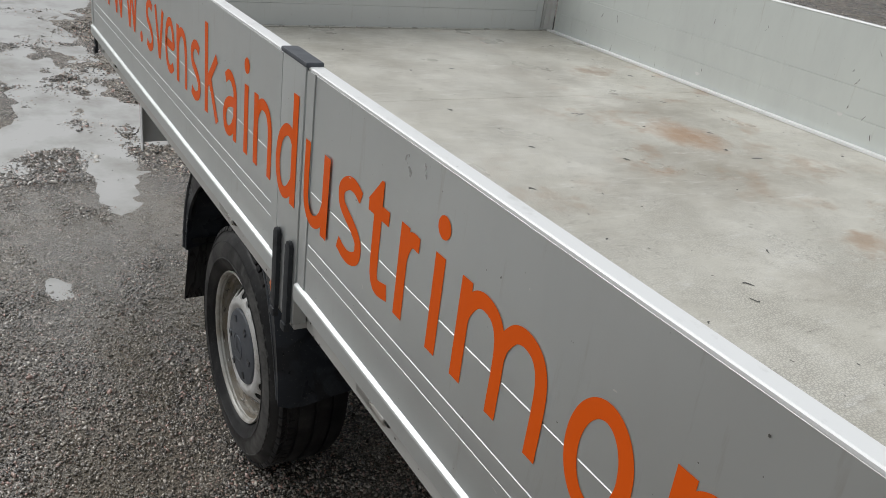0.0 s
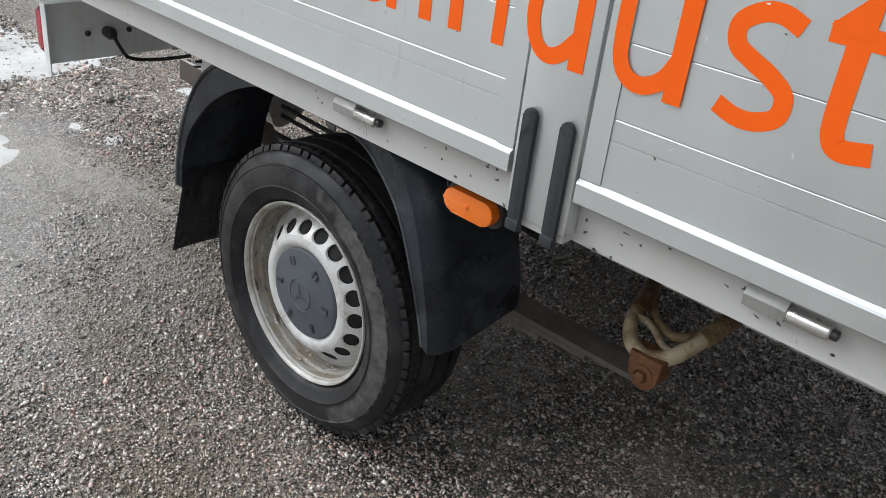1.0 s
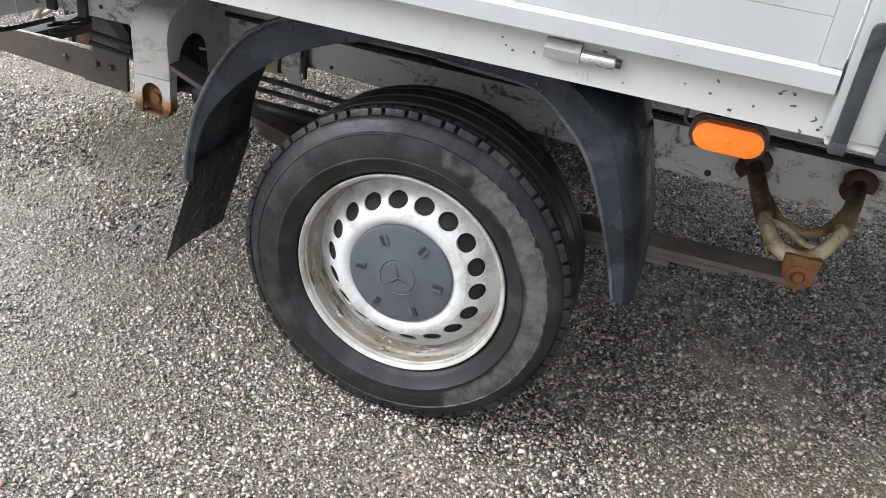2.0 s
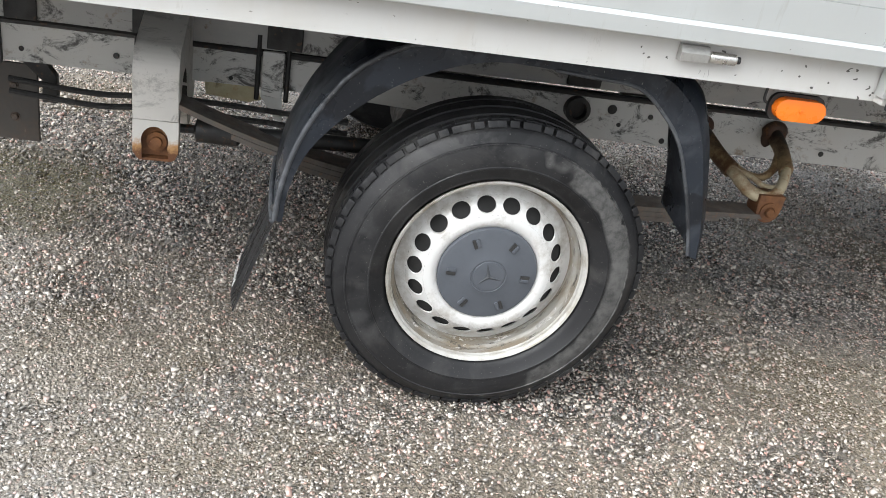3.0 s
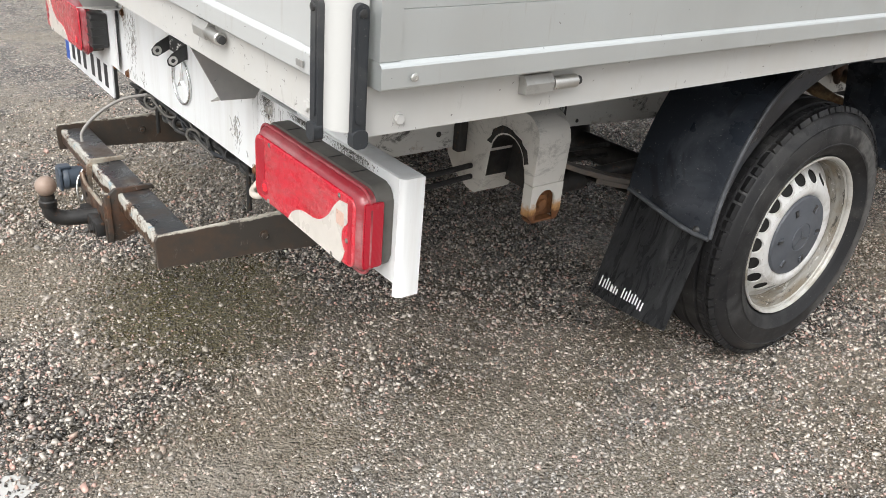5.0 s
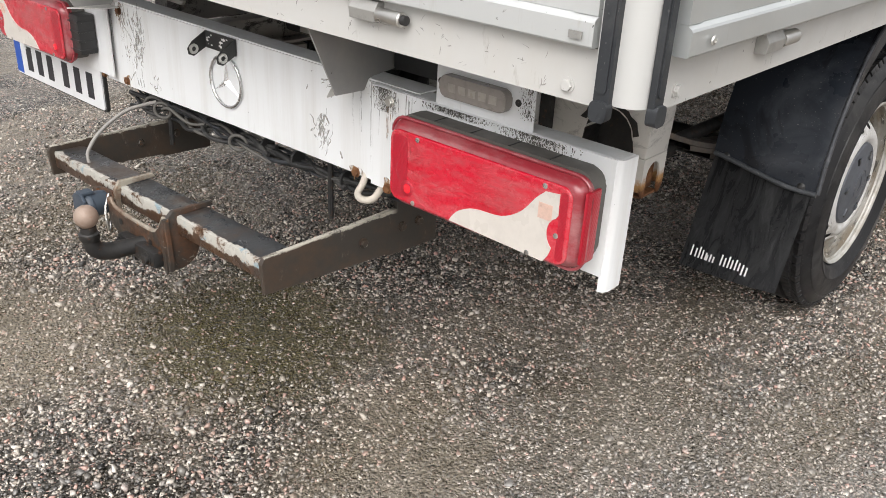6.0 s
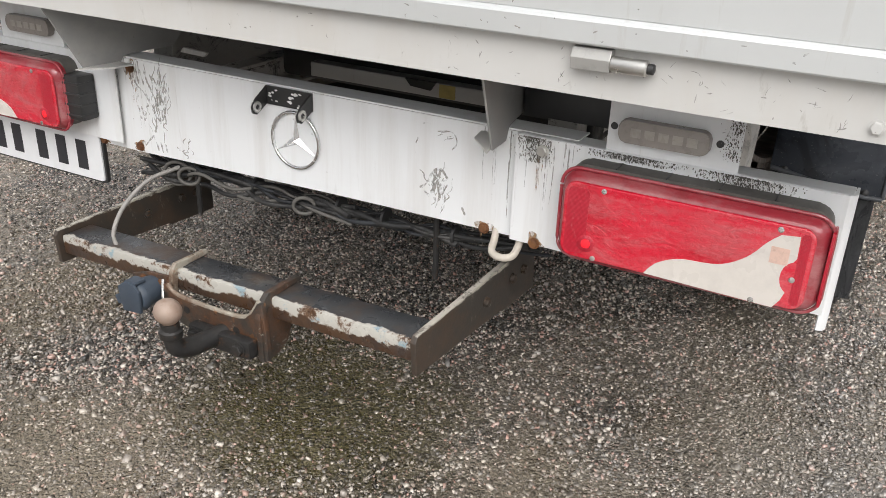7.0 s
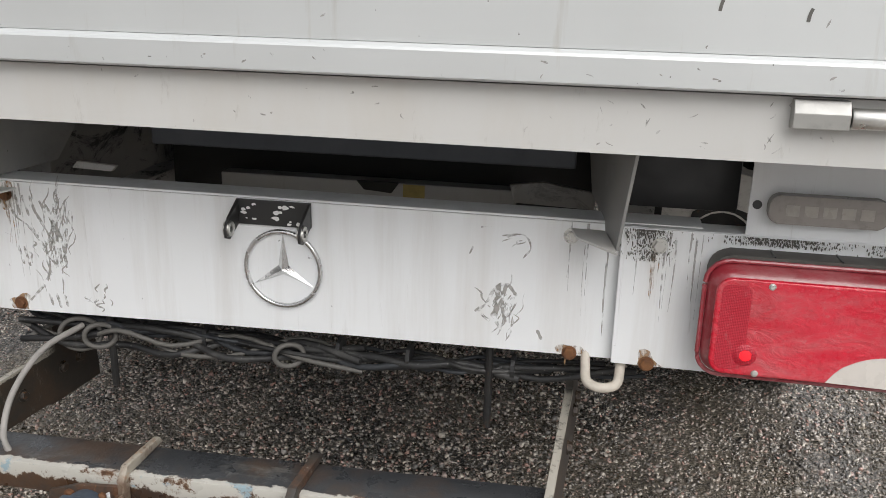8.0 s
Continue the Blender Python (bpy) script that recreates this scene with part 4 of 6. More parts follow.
def make_wheel(mirror):
    side = flip if mirror else (lambda b: b)
    w = new("wheel")
    w.parent = truck
    tagged(w, "silver steel road wheel with a grey hub cap")
    prof = [(0.2225, 0.021), (0.2285, 0.008), (0.2335, 0.001), (0.242, -0.0065), (0.262, -0.0145), (0.2635, -0.0165), (0.266, -0.0165), (0.2675, -0.0150), (0.292, -0.0155), (0.312, -0.010), (0.3135, -0.0115), (0.316, -0.0105), (0.317, -0.008), (0.334, 0.002), (0.343, 0.010),
            (0.3475, 0.024), (0.3515, 0.030), (0.353, 0.052), (0.346, 0.054), (0.346, 0.060), (0.3545, 0.062), (0.355, 0.098), (0.347, 0.100), (0.347, 0.108), (0.355, 0.110), (0.3545, 0.148), (0.346, 0.150), (0.346, 0.157), (0.353, 0.159), (0.351, 0.188), (0.342, 0.205), (0.315, 0.218), (0.27, 0.225), (0.224, 0.214), (0.216, 0.20)]
    bm = lathe(prof, HUB, "y", 96, closed=True)
    for k in range(90):  # shoulder lugs
        a = 2 * math.pi * (k + 0.12 * (k % 3)) / 90
        b = box(0.3385, 0.3530, 0.008, 0.0300, -0.0100, 0.0100, 0.0015)
        bmesh.ops.rotate(b, verts=b.verts, cent=(0.3450, 0.019, 0), matrix=Matrix.Rotation(radians(24), 3, "Z"))
        join(bm, b, Matrix.Translation(HUB) @ Matrix.Rotation(a, 4, "Y"))
        b = box(0.350, 0.3545, 0.0325, 0.050, -0.0095, 0.0095, 0.001)
        join(bm, b, Matrix.Translation(HUB) @ Matrix.Rotation(a + 0.03, 4, "Y"))
    part("tyre", side(bm), M_TYRE, w, "worn dusty black tyre", 35)

    # rim: flange, well and pierced disc
    rim = [(0.2160, 0.021), (0.2185, 0.011), (0.2212, 0.0035), (0.2192, 0.0), (0.2160, 0.0008), (0.2128, 0.0042), (0.2116, 0.0088), (0.2136, 0.0098), (0.2136, 0.0122), (0.2096, 0.0128), (0.2085, 0.0165), (0.2135, 0.0180)]
    part("rim", side(wider(lathe(rim, HUB, "y", 96, closed=True))), M_RIM, w, "silver rim flange with scuffed paint", 40)
    well = [(0.2085, 0.0167), (0.2070, 0.0220), (0.2062, 0.0300), (0.2045, 0.0342), (0.2010, 0.0362), (0.1995, 0.0400), (0.1990, 0.054), (0.1975, 0.058), (0.1965, 0.066), (0.1890, 0.070), (0.189, 0.078), (0.20, 0.078), (0.2090, 0.042), (0.2135, 0.0182)]
    part("rim_well", side(wider(lathe(well, HUB, "y", 96, closed=True))), M_WELL, w, "rim well streaked with brown brake dust", 40)

    def face_y(r):
        return float(np.interp(r, (0.104, 0.110, 0.116, 0.123, 0.132, 0.141, 0.149, 0.157, 0.165, 0.172, 0.181, 0.191, 0.199), (0.026, 0.020, 0.0145, 0.0110, 0.0115, 0.0145, 0.0205, 0.0280, 0.0365, 0.0445, 0.0540, 0.0620, 0.0660)))

    bm, n = bmesh.new(), 18
    cache = {}

    def vert(r, a, dy=0.0):
        key = (round(r, 5), round(a % (2 * math.pi), 5) % 6.28318, round(dy, 4))
        if key not in cache:
            cache[key] = bm.verts.new(HUB + Vector((r * math.cos(a), face_y(r) + dy, r * math.sin(a))))
        return cache[key]

    r0, r1, rc, rh, ru = 0.1400, 0.1740, 0.1575, 0.0208, 0.0150
    half = math.pi / n
    for k in range(n):
        ac = 2 * half * k
        hole, edge, deep = [], [], []
        turns = [2 * math.pi * j / 24 for j in range(24)]
        turns += [math.atan2(sv * half * rc, du) % (2 * math.pi) for du in (r1 - rc, r0 - rc) for sv in (1, -1)]
        turns = sorted(turns)
        for q in turns:
            u, v = math.cos(q), math.sin(q)
            hole.append(vert(rc + ru * u, ac + rh * v / rc))
            deep.append(vert(rc + ru * 0.95 * u, ac + rh * 0.95 * v / rc, 0.005))
            f = min((r1 - rc if u > 0 else rc - r0) / max(abs(u), 1e-6), half * rc / max(abs(v), 1e-6))
            edge.append((rc + u * f, ac + v * f / rc))
        edge = [vert(*e) for e in edge]
        for j in range(len(turns)):
            i = (j + 1) % len(turns)
            if len({hole[j], hole[i], edge[i], edge[j]}) == 4:
                bm.faces.new((hole[j], hole[i], edge[i], edge[j]))
            bm.faces.new((hole[i], hole[j], deep[j], deep[i]))
    m = 96
    for ra, rb in ((0.104, 0.110), (0.110, 0.114), (0.114, 0.119), (0.119, 0.125), (0.125, 0.132), (0.132, 0.1399), (r1 + 0.0001, 0.181), (0.181, 0.191), (0.191, 0.1985)):
        for j in range(m):
            a, b = 2 * math.pi * j / m, 2 * math.pi * (j + 1) / m
            bm.faces.new((vert(ra, a), vert(rb, a), vert(rb, b), vert(ra, b)))
    part("disc", side(wider(bm)), M_SILVER, w, "pierced silver wheel disc", 40)
    # a ring added behind the holes and the drum, both coloured as shade
    part("inner_shade", side(wider(lathe([(0.128, 0.020), (0.140, 0.0225), (0.157, 0.0360), (0.174, 0.0550), (0.176, 0.060), (0.157, 0.042), (0.140, 0.028), (0.128, 0.026)], HUB, "y", 48, closed=True))), M_PITCH, w, "near-black ring standing for the shade behind the pierced disc", 40)
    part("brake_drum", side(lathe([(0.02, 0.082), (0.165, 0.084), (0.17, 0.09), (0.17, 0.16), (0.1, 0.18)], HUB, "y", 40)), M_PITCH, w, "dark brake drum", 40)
    cap = part("hub_cap", side(wider(lathe([(0.110, 0.030), (0.1105, 0.0165), (0.1075, 0.0115), (0.095, 0.0085), (0.060, 0.0060), (0.044, 0.0030), (0.0395, 0.0020), (0.0385, 0.0035), (0.0355, 0.0035), (0.0345, 0.0015), (0.004, 0.0010)], HUB, "y", 64))), M_CAPGREY, w, "grey plastic hub cap", 40)
    for k in range(6):
        turn = Matrix.Translation(HUB) @ Matrix.Rotation(radians(60 * k + 3), 4, "Y")
        lug = join(bmesh.new(), box(0.074, 0.094, 0.0035, 0.014, -0.0075, 0.0005, 0.002), turn)
        lug = part("lug", side(lug), M_CAPGREY, cap, "moulded lug")
        part("slot", side(join(bmesh.new(), box(0.074, 0.095, 0.0042, 0.012, 0.0010, 0.0085, 0.001), turn)), M_BLACK, lug, "dark slot beside the lug")
    bm = bmesh.new()
    lean = radians(14)
    star(bm, 0.033, lambda u, v, d: HUB + Vector((u * math.cos(lean) - v * math.sin(lean), 0.0008 - d, u * math.sin(lean) + v * math.cos(lean))), 0.0030)
    part("emblem", side(bm), M_LIP, cap, "worn star emblem")


def star(bm, r, put, thick):
    """A three-pointed ridged emblem."""
    top = bm.verts.new(put(0, 0, thick))
    outer = []
    for k in range(6):
        a = radians(90 + 60 * k)
        q = r if k % 2 == 0 else r * 0.17
        outer.append(bm.verts.new(put(q * math.cos(a), q * math.sin(a), 0)))
    for k in range(6):
        bm.faces.new((outer[k], outer[(k + 1) % 6], top))
    bm.faces.new(outer[::-1])


make_wheel(False)
make_wheel(True)
part("axle", lathe([(0.05, 0.17), (0.05, 0.3), (0.042, 0.32), (0.042, 0.86), (0.11, 0.93), (0.11, 1.15), (0.042, 1.22), (0.042, 1.76), (0.05, 1.78), (0.05, 1.91)], (0, 0, 0.353), "y", 24), M_DARK, truck, "dark rear axle", 40)


# ---------- mudguards ----------
def make_mudguard(mirror):
    side = flip if mirror else (lambda b: b)
    crown = [(-0.468, 0, 0.470), (-0.460, 0, 0.545), (-0.436, 0, 0.635), (-0.394, 0, 0.720), (-0.330, 0, 0.800), (-0.225, 0, 0.858), (-0.08, 0, 0.868), (0.12, 0, 0.868), (0.27, 0, 0.862), (0.365, 0, 0.825), (0.408, 0, 0.745), (0.438, 0, 0.640), (0.460, 0, 0.540), (0.468, 0, 0.452)]
    hub, mouth = Vector((0, 0, 0.353)), []
    for p in crown[:8]:  # the wheel opening follows the tyre behind and above it
        far = (Vector(p) - hub).length
        mouth.append(tuple(hub + (Vector(p) - hub) * (min(far - 0.018, 0.492) / far)))
    mouth += [(0.215, 0, 0.822), (0.287, 0, 0.770), (0.336, 0, 0.711), (0.376, 0, 0.625), (0.410, 0, 0.535), (0.431, 0, 0.464)]
    outer, inner = smooth_path(crown, 5), smooth_path(mouth, 5)
    n = len(outer)

    bm = bmesh.new()
    rows = []
    for k, (p, q) in enumerate(zip(outer, inner)):
        sag = 0.030 * max(0, 1 - k / 10) + 0.030 * max(0, 1 - (n - 1 - k) / 10)  # the inner corners sit higher
        w = min(1, max(0, (p.x - 0.15) / 0.2))  # the front end is rounded over
        a, b = p.lerp(q, 0.40 * w), p.lerp(q, 0.12 * w)
        ring = [(q.x, 0.002, q.z), (q.x, -0.006, q.z), (a.x * 0.995, -0.010, a.z), (b.x, 0.010 * w, b.z + 0.002), (p.x * 1.004, 0.03 + 0.015 * w, p.z + 0.004), (p.x * 1.006, 0.14, p.z + 0.004 + sag * 0.5), (p.x * 1.004, 0.235, p.z + 0.002 + sag), (p.x, 0.246, p.z + sag)]
        under = [(p.x * 0.985, 0.243, p.z - 0.002 + sag), (p.x * 0.985, 0.02, p.z - 0.004 + sag * 0.1)]
        rows.append([bm.verts.new(c) for c in ring + under])
    m = len(rows[0])
    for a, b in zip(rows, rows[1:]):
        for j in range(m):
            bm.faces.new((a[j], a[(j + 1) % m], b[(j + 1) % m], b[j]))
    bm.faces.new(rows[0]), bm.faces.new(rows[-1])
    g = part("mudguard", side(bm), M_PLASTIC, truck, "dusty black plastic mudguard over the rear wheel", 35)
    part("lip", side(tube([(p.x * 0.997, -0.009, p.z + 0.001) for p in outer[:n // 2 + 4:2]], 0.0055, 8, steps=1)), M_LIP, g, "worn grey bead along the edge", 60)
    part("lip", side(tube([(-0.470, -0.008, 0.470), (-0.474, 0.06, 0.472), (-0.475, 0.14, 0.486), (-0.473, 0.20, 0.497), (-0.470, 0.244, 0.502)], 0.0060, 8)), M_LIP, g, "worn grey bead along the edge", 60)
    part("lip", side(tube([(q.x, -0.005, q.z) for q in inner[n // 2:]], 0.0042, 8, steps=1)), M_LIP, g, "worn grey bead along the edge", 60)
    # hanging flap
    bm, grid = bmesh.new(), []
    for i in range(9):
        t = i / 8
        row = []
        for j in range(7):
            s = j / 6
            x = -0.452 - 0.080 * t - 0.012 * math.sin(math.pi * s) * t - 0.008 * s * t
            row.append(bm.verts.new((x - 0.004 * t * math.cos(4 * s), 0.004 + 0.243 * s + 0.004 * t, 0.505 - 0.268 * t - 0.012 * s * t)))
        grid.append(row)
    for a, b in zip(grid, grid[1:]):
        for j in range(6):
            bm.faces.new((a[j], a[j + 1], b[j + 1], b[j]))
    bmesh.ops.solidify(bm, geom=bm.faces[:], thickness=0.005)
    flap = part("mud_flap", side(bm), M_FLAP, g, "black rubber mud flap with pale print", 50)
    # worn print: a row of pale bars
    def on_flap(u, v):
        """u across from the inner edge, v up from the lower edge."""
        s, t = (0.243 - u) / 0.243, 1 - v / 0.28
        x = -0.452 - 0.080 * t - 0.012 * math.sin(math.pi * s) * t - 0.008 * s * t - 0.004 * t * math.cos(4 * s)
        return (x - 0.0055, 0.004 + 0.243 * s + 0.004 * t, 0.505 - 0.268 * t - 0.012 * s * t)

    for u0, u1, low, tall in ((0.022, 0.038, 0.0, 0.026), (0.043, 0.056, 0.0, 0.027), (0.061, 0.069, 0.0, 0.018), (0.073, 0.086, 0.0, 0.018), (0.101, 0.115, 0.0, 0.026), (0.120, 0.133, 0.0, 0.027), (0.138, 0.151, 0.0, 0.025), (0.156, 0.170, -0.007, 0.018)):
        for e in (u0 + 0.0022, u1 - 0.0022):
            top = tall if e < (u0 + u1) / 2 else tall * 0.8
            part("bar", side(stroke([(e, 0.030 + low), (e, 0.030 + top)], 0.0042, on_flap, None, 1)), M_WHITE, flap, "pale worn print")
    for y, z in ((0.213, 0.500), (0.030, 0.478)):
        part("bolt", side(lathe([(0.011, -0.462), (0.011, -0.468), (0.006, -0.474), (0.003, -0.475)], (0, y, z), "x", 14)), M_BLACK, g)
    return g


make_mudguard(False)
make_mudguard(True)

# amber side marker under the rail
marker = part("side_marker", prism(rounded(0.486, 0.596, 0.806, 0.850, 0.021), "y", -0.058, -0.036, 0.005), M_AMBER, truck, "orange side marker lamp", 50)
part("backing", prism(rounded(0.480, 0.602, 0.800, 0.856, 0.022), "y", -0.037, -0.028), M_BLACK, marker)
part("stay", tube([(0.47, -0.03, 0.87), (0.472, -0.03, 0.835), (0.50, -0.03, 0.83)], 0.003), M_BLACK, marker)
screw(marker, (0.541, -0.058, 0.828), "y", 0.005, M_AMBER)

# ---------- chassis ----------
for m in (False, True):
    side = flip if m else (lambda b: b)
    # a channel section, deeper ahead of the axle
    bm, last = bmesh.new(), None
    for x, z0, z1 in ((-1.28, 0.566, 0.658), (-0.40, 0.566, 0.648), (0.30, 0.530, 0.641), (0.45, 0.525, 0.640), (2.40, 0.515, 0.638)):
        ring = [bm.verts.new((x, y, z)) for y, z in ((0.525, z0), (0.525, z1), (0.590, z1), (0.590, z1 - 0.008), (0.532, z1 - 0.008), (0.532, z0 + 0.008), (0.590, z0 + 0.008), (0.590, z0))]
        if last:
            for k in range(8):
                bm.faces.new((last[k], last[(k + 1) % 8], ring[(k + 1) % 8], ring[k]))
        else:
            bm.faces.new(ring)
        last = ring
    bm.faces.new(last)
    part("chassis_rail", side(bm), M_CHASSIS, truck, "dirty white chassis rail with black grime")
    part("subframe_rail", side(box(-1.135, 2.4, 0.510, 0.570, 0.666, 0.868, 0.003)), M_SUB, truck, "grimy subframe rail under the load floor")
# cross members coloured dark for the shade under the floor
for x in (-1.18, -0.55, 0.16, 0.62, 1.3, 2.0):
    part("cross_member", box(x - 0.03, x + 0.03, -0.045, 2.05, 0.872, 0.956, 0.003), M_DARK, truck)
part("cross_member", box(-1.06, -1.00, 0.592, 1.488, 0.585, 0.64, 0.004), M_CHASSIS, truck)
strut = part("cross_member", box(-0.83, -0.79, 0.75, 1.345, 0.636, 0.672, 0.003), M_POST, truck, "pale grey cross member")
part("sticker", box(-0.8312, -0.8302, 0.925, 0.968, 0.638, 0.670), plain("yellow_sticker", (0.50, 0.40, 0.14), 0.5, fleck=0.6), strut, "faded yellow sticker")
part("clip", prism([(0.975, 0.673), (1.06, 0.673), (1.045, 0.656), (0.99, 0.652)], "x", -0.836, -0.8304), M_BLACK, strut)
part("cross_plate", prism([(0.60, 0.672), (0.74, 0.676), (0.75, 0.708), (0.69, 0.716), (0.60, 0.702)], "x", -0.94, -0.93, 0.002), M_ARM, truck, "grimy pale bracket plate")
part("cross_plate", prism([(1.37, 0.742), (1.44, 0.744), (1.43, 0.756), (1.36, 0.752)], "x", -1.18, -1.17, 0.002), M_ARM, truck)
part("cross_member", box(-1.17, -1.145, 0.63, 1.30, 0.790, 0.868, 0.003), M_CAPGREY, truck, "grey sheet under the load floor")
# dark boxes added to fill the gaps above the panel with shade
for side in (lambda b: b, flip):
    part("dark_box", side(box(-1.22, -1.14, 0.405, 0.585, 0.753, 0.868, 0.006)), M_BLACK, truck, "dark box added for the shade in the gap under the load floor", 40)
# another added box, for the blackness behind the strut
part("shade_box", box(-0.78, -0.30, 0.60, 1.48, 0.610, 0.868, 0.02), M_BLACK, truck, "dark box added for the shade between the rails", 40)
part("cross_member", box(0.55, 0.63, 0.592, 1.488, 0.560, 0.63, 0.004), M_DARK, truck)
# unseen panel, added to keep front light from under the truck
part("front_light_block", box(2.40, 2.42, -0.04, 2.12, 0.14, 0.955, 0.003), M_DARK, truck, "unseen dark panel added to block light from the front below the load floor")
# clamp, hose and holes on the rail
part("clamp", box(-0.519, -0.466, 0.500, 0.5245, 0.548, 0.664, 0.005), M_CHASSIS, truck, "bolted rail clamp")
for x in (-0.528, -0.457):
    part("u_bolt", lathe([(0.006, 0.54), (0.006, 0.70)], (x, 0.512, 0), "z", 10), M_DARK, truck)
part("clamp_blade", prism([(-0.515, 0.5475), (-0.466, 0.5475), (-0.462, 0.487), (-0.472, 0.482)], "y", 0.506, 0.512), M_CHASSIS, truck)
for x, z, r in ((-1.065, 0.597, 0.006), (-0.856, 0.605, 0.007), (-0.591, 0.583, 0.005), (-0.391, 0.580, 0.005), (0.393, 0.613, 0.013), (0.505, 0.604, 0.007), (0.421, 0.573, 0.006), (0.555, 0.541, 0.008), (1.04, 0.553, 0.008), (1.284, 0.547, 0.009)):
    part("rail_hole", lathe([(r, 0.5245), (r, 0.5225), (r * 0.7, 0.5220)], (x, 0, z), "y", 14), M_DARK, truck)
for x0, x1 in ((-1.091, -1.022), (-0.816, -0.780), (-0.511, -0.427), (0.245, 0.335), (0.52, 0.58)):
    part("bracket", box(x0, x1, 0.496, 0.509, 0.672, 0.865, 0.003), M_DARK, truck, "dark subframe bracket")
for x0, x1 in ((-1.235, -1.205), (-1.135, -1.106)):
    part("strap", box(x0, x1, 0.514, 0.5245, 0.560, 0.662, 0.002), M_DARK, truck, "dark strap across the rail")
part("hose", tube([(-1.25, 0.515, 0.664), (-0.9, 0.514, 0.664), (-0.5, 0.515, 0.657), (0.0, 0.514, 0.653), (0.5, 0.515, 0.649), (1.2, 0.514, 0.649)], 0.008, 8), M_DARK, truck, "black hose along the rail")
part("cream_plate", prism([(-0.655, 0.565), (-0.530, 0.565), (-0.516, 0.530), (-0.545, 0.520), (-0.650, 0.530)], "y", 0.540, 0.546, 0.001), rusty("flaking_cream_paint", (0.46, 0.42, 0.27), (0.30, 0.25, 0.14), 0.5, 0.6), truck, "flaking cream painted plate")
part("stop_bracket", lathe([(0.034, 0.5245), (0.034, 0.500), (0.024, 0.498), (0.022, 0.515)], (0.292, 0, 0.606), "y", 20), M_DARK, truck, "dark round bracket on the rail", 40)
part("bump_stop", lathe([(0.030, 0.50), (0.034, 0.53), (0.026, 0.55), (0.034, 0.575), (0.030, 0.60)], (0.02, 0.34, 0), "z", 18), M_DARK, truck, "black rubber bump stop", 40)
part("hanger_plate", box(-0.812, -0.786, 0.500, 0.524, 0.560, 0.665, 0.003), M_DARK, truck)


# rear spring hanger: a white inverted U, rusted at the foot
def hanger(mirror):
    side = flip if mirror else (lambda b: b)
    out = [(0.262, 0.552), (0.258, 0.652)]
    for k in range(9):
        w = radians(180 - 90 * k / 8)
        out.append((0.318 + 0.060 * math.cos(w), 0.652 + 0.060 * math.sin(w)))
    out += [(0.44, 0.752), (0.515, 0.752), (0.520, 0.640), (0.522, 0.560), (0.585, 0.556), (0.586, 0.528), (0.555, 0.494), (0.500, 0.466), (0.468, 0.462), (0.448, 0.474), (0.430, 0.52), (0.422, 0.585)]
    for k in range(9):
        w = radians(5 + 170 * k / 8)
        out.append((0.360 + 0.062 * math.cos(w), 0.585 + 0.062 * math.sin(w)))
    out += [(0.298, 0.58), (0.292, 0.552)]
    h = part("spring_hanger", side(prism(out, "x", -0.768, -0.672, 0.003)), M_ARM, truck, "white painted spring hanger with a rusted foot", 40)
    # black linings inside the arch and along its rear edge: tar, and the cavity's shade as colour
    def bow(r, lo, hi):
        return [(0.360 + r * math.cos(radians(w)), 0.585 + r * math.sin(radians(w))) for w in np.linspace(lo, hi, 13)]
    part("crust", side(prism(bow(0.0612, 8, 168) + bow(0.0585, 168, 8), "x", -0.766, -0.674)), M_DARK, h, "black grime and painted shade under the arch", 60)
    # a black sheet added where the arch is only in shade
    part("arch_shade", side(prism(bow(0.0605, 2, 178) + [(0.300, 0.500), (0.434, 0.500)], "x", -0.700, -0.694)), M_DARK, h, "black sheet standing for the shade inside the arch")
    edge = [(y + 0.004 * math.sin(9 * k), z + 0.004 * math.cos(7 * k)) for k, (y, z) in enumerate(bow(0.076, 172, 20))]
    part("crust", side(prism(bow(0.0625, 20, 172) + edge, "x", -0.7695, -0.7683)), M_DARK, h, "black grime and painted shade along the edge")
    arch = [(-0.722 + 0.029 * math.cos(w), 0.504 + 0.034 * math.sin(w)) for w in np.linspace(math.pi * 1.12, -0.12 * math.pi, 15)]
    face = [(-0.768, 0.5515), (-0.768, 0.476), (-0.756, 0.460), (-0.749, 0.459)] + arch + [(-0.692, 0.458), (-0.680, 0.462), (-0.672, 0.480), (-0.672, 0.5515)]
    part("crust", side(prism([(0.4285, 0.520), (0.4200, 0.585), (0.4215, 0.585), (0.4300, 0.520)], "x", -0.767, -0.673)), M_DARK, h, "black tar and painted shade on the inner leg")
    part("crust", side(prism([(0.2995, 0.580), (0.2940, 0.556), (0.2922, 0.556), (0.2978, 0.580)], "x", -0.767, -0.673)), M_DARK, h, "black tar and painted shade inside the outer leg")
    part("foot_plate", side(prism(face, "y", 0.262, 0.267)), M_FOOT, h, "white foot plate rusted through at the bolt", 40)
    for x in (-0.768, -0.6765):
        part("foot_side", side(box(x, x + 0.0045, 0.2672, 0.292, 0.474, 0.5515, 0.001)), M_FOOT, h)
    part("foot_sole", side(box(-0.756, -0.686, 0.2675, 0.292, 0.456, 0.462, 0.001)), M_RUST, h, "orange rusted sole")
    part("foot_back", side(box(-0.763, -0.677, 0.286, 0.291, 0.463, 0.5515)), M_RUST, h)
    part("bolt", side(lathe([(0.022, 0.2855), (0.022, 0.279), (0.013, 0.278), (0.012, 0.271), (0.003, 0.270)], (-0.720, 0, 0.497), "y", 18)), M_RUST, h, "rusty bolt", 40)
    h.location.x = -0.010
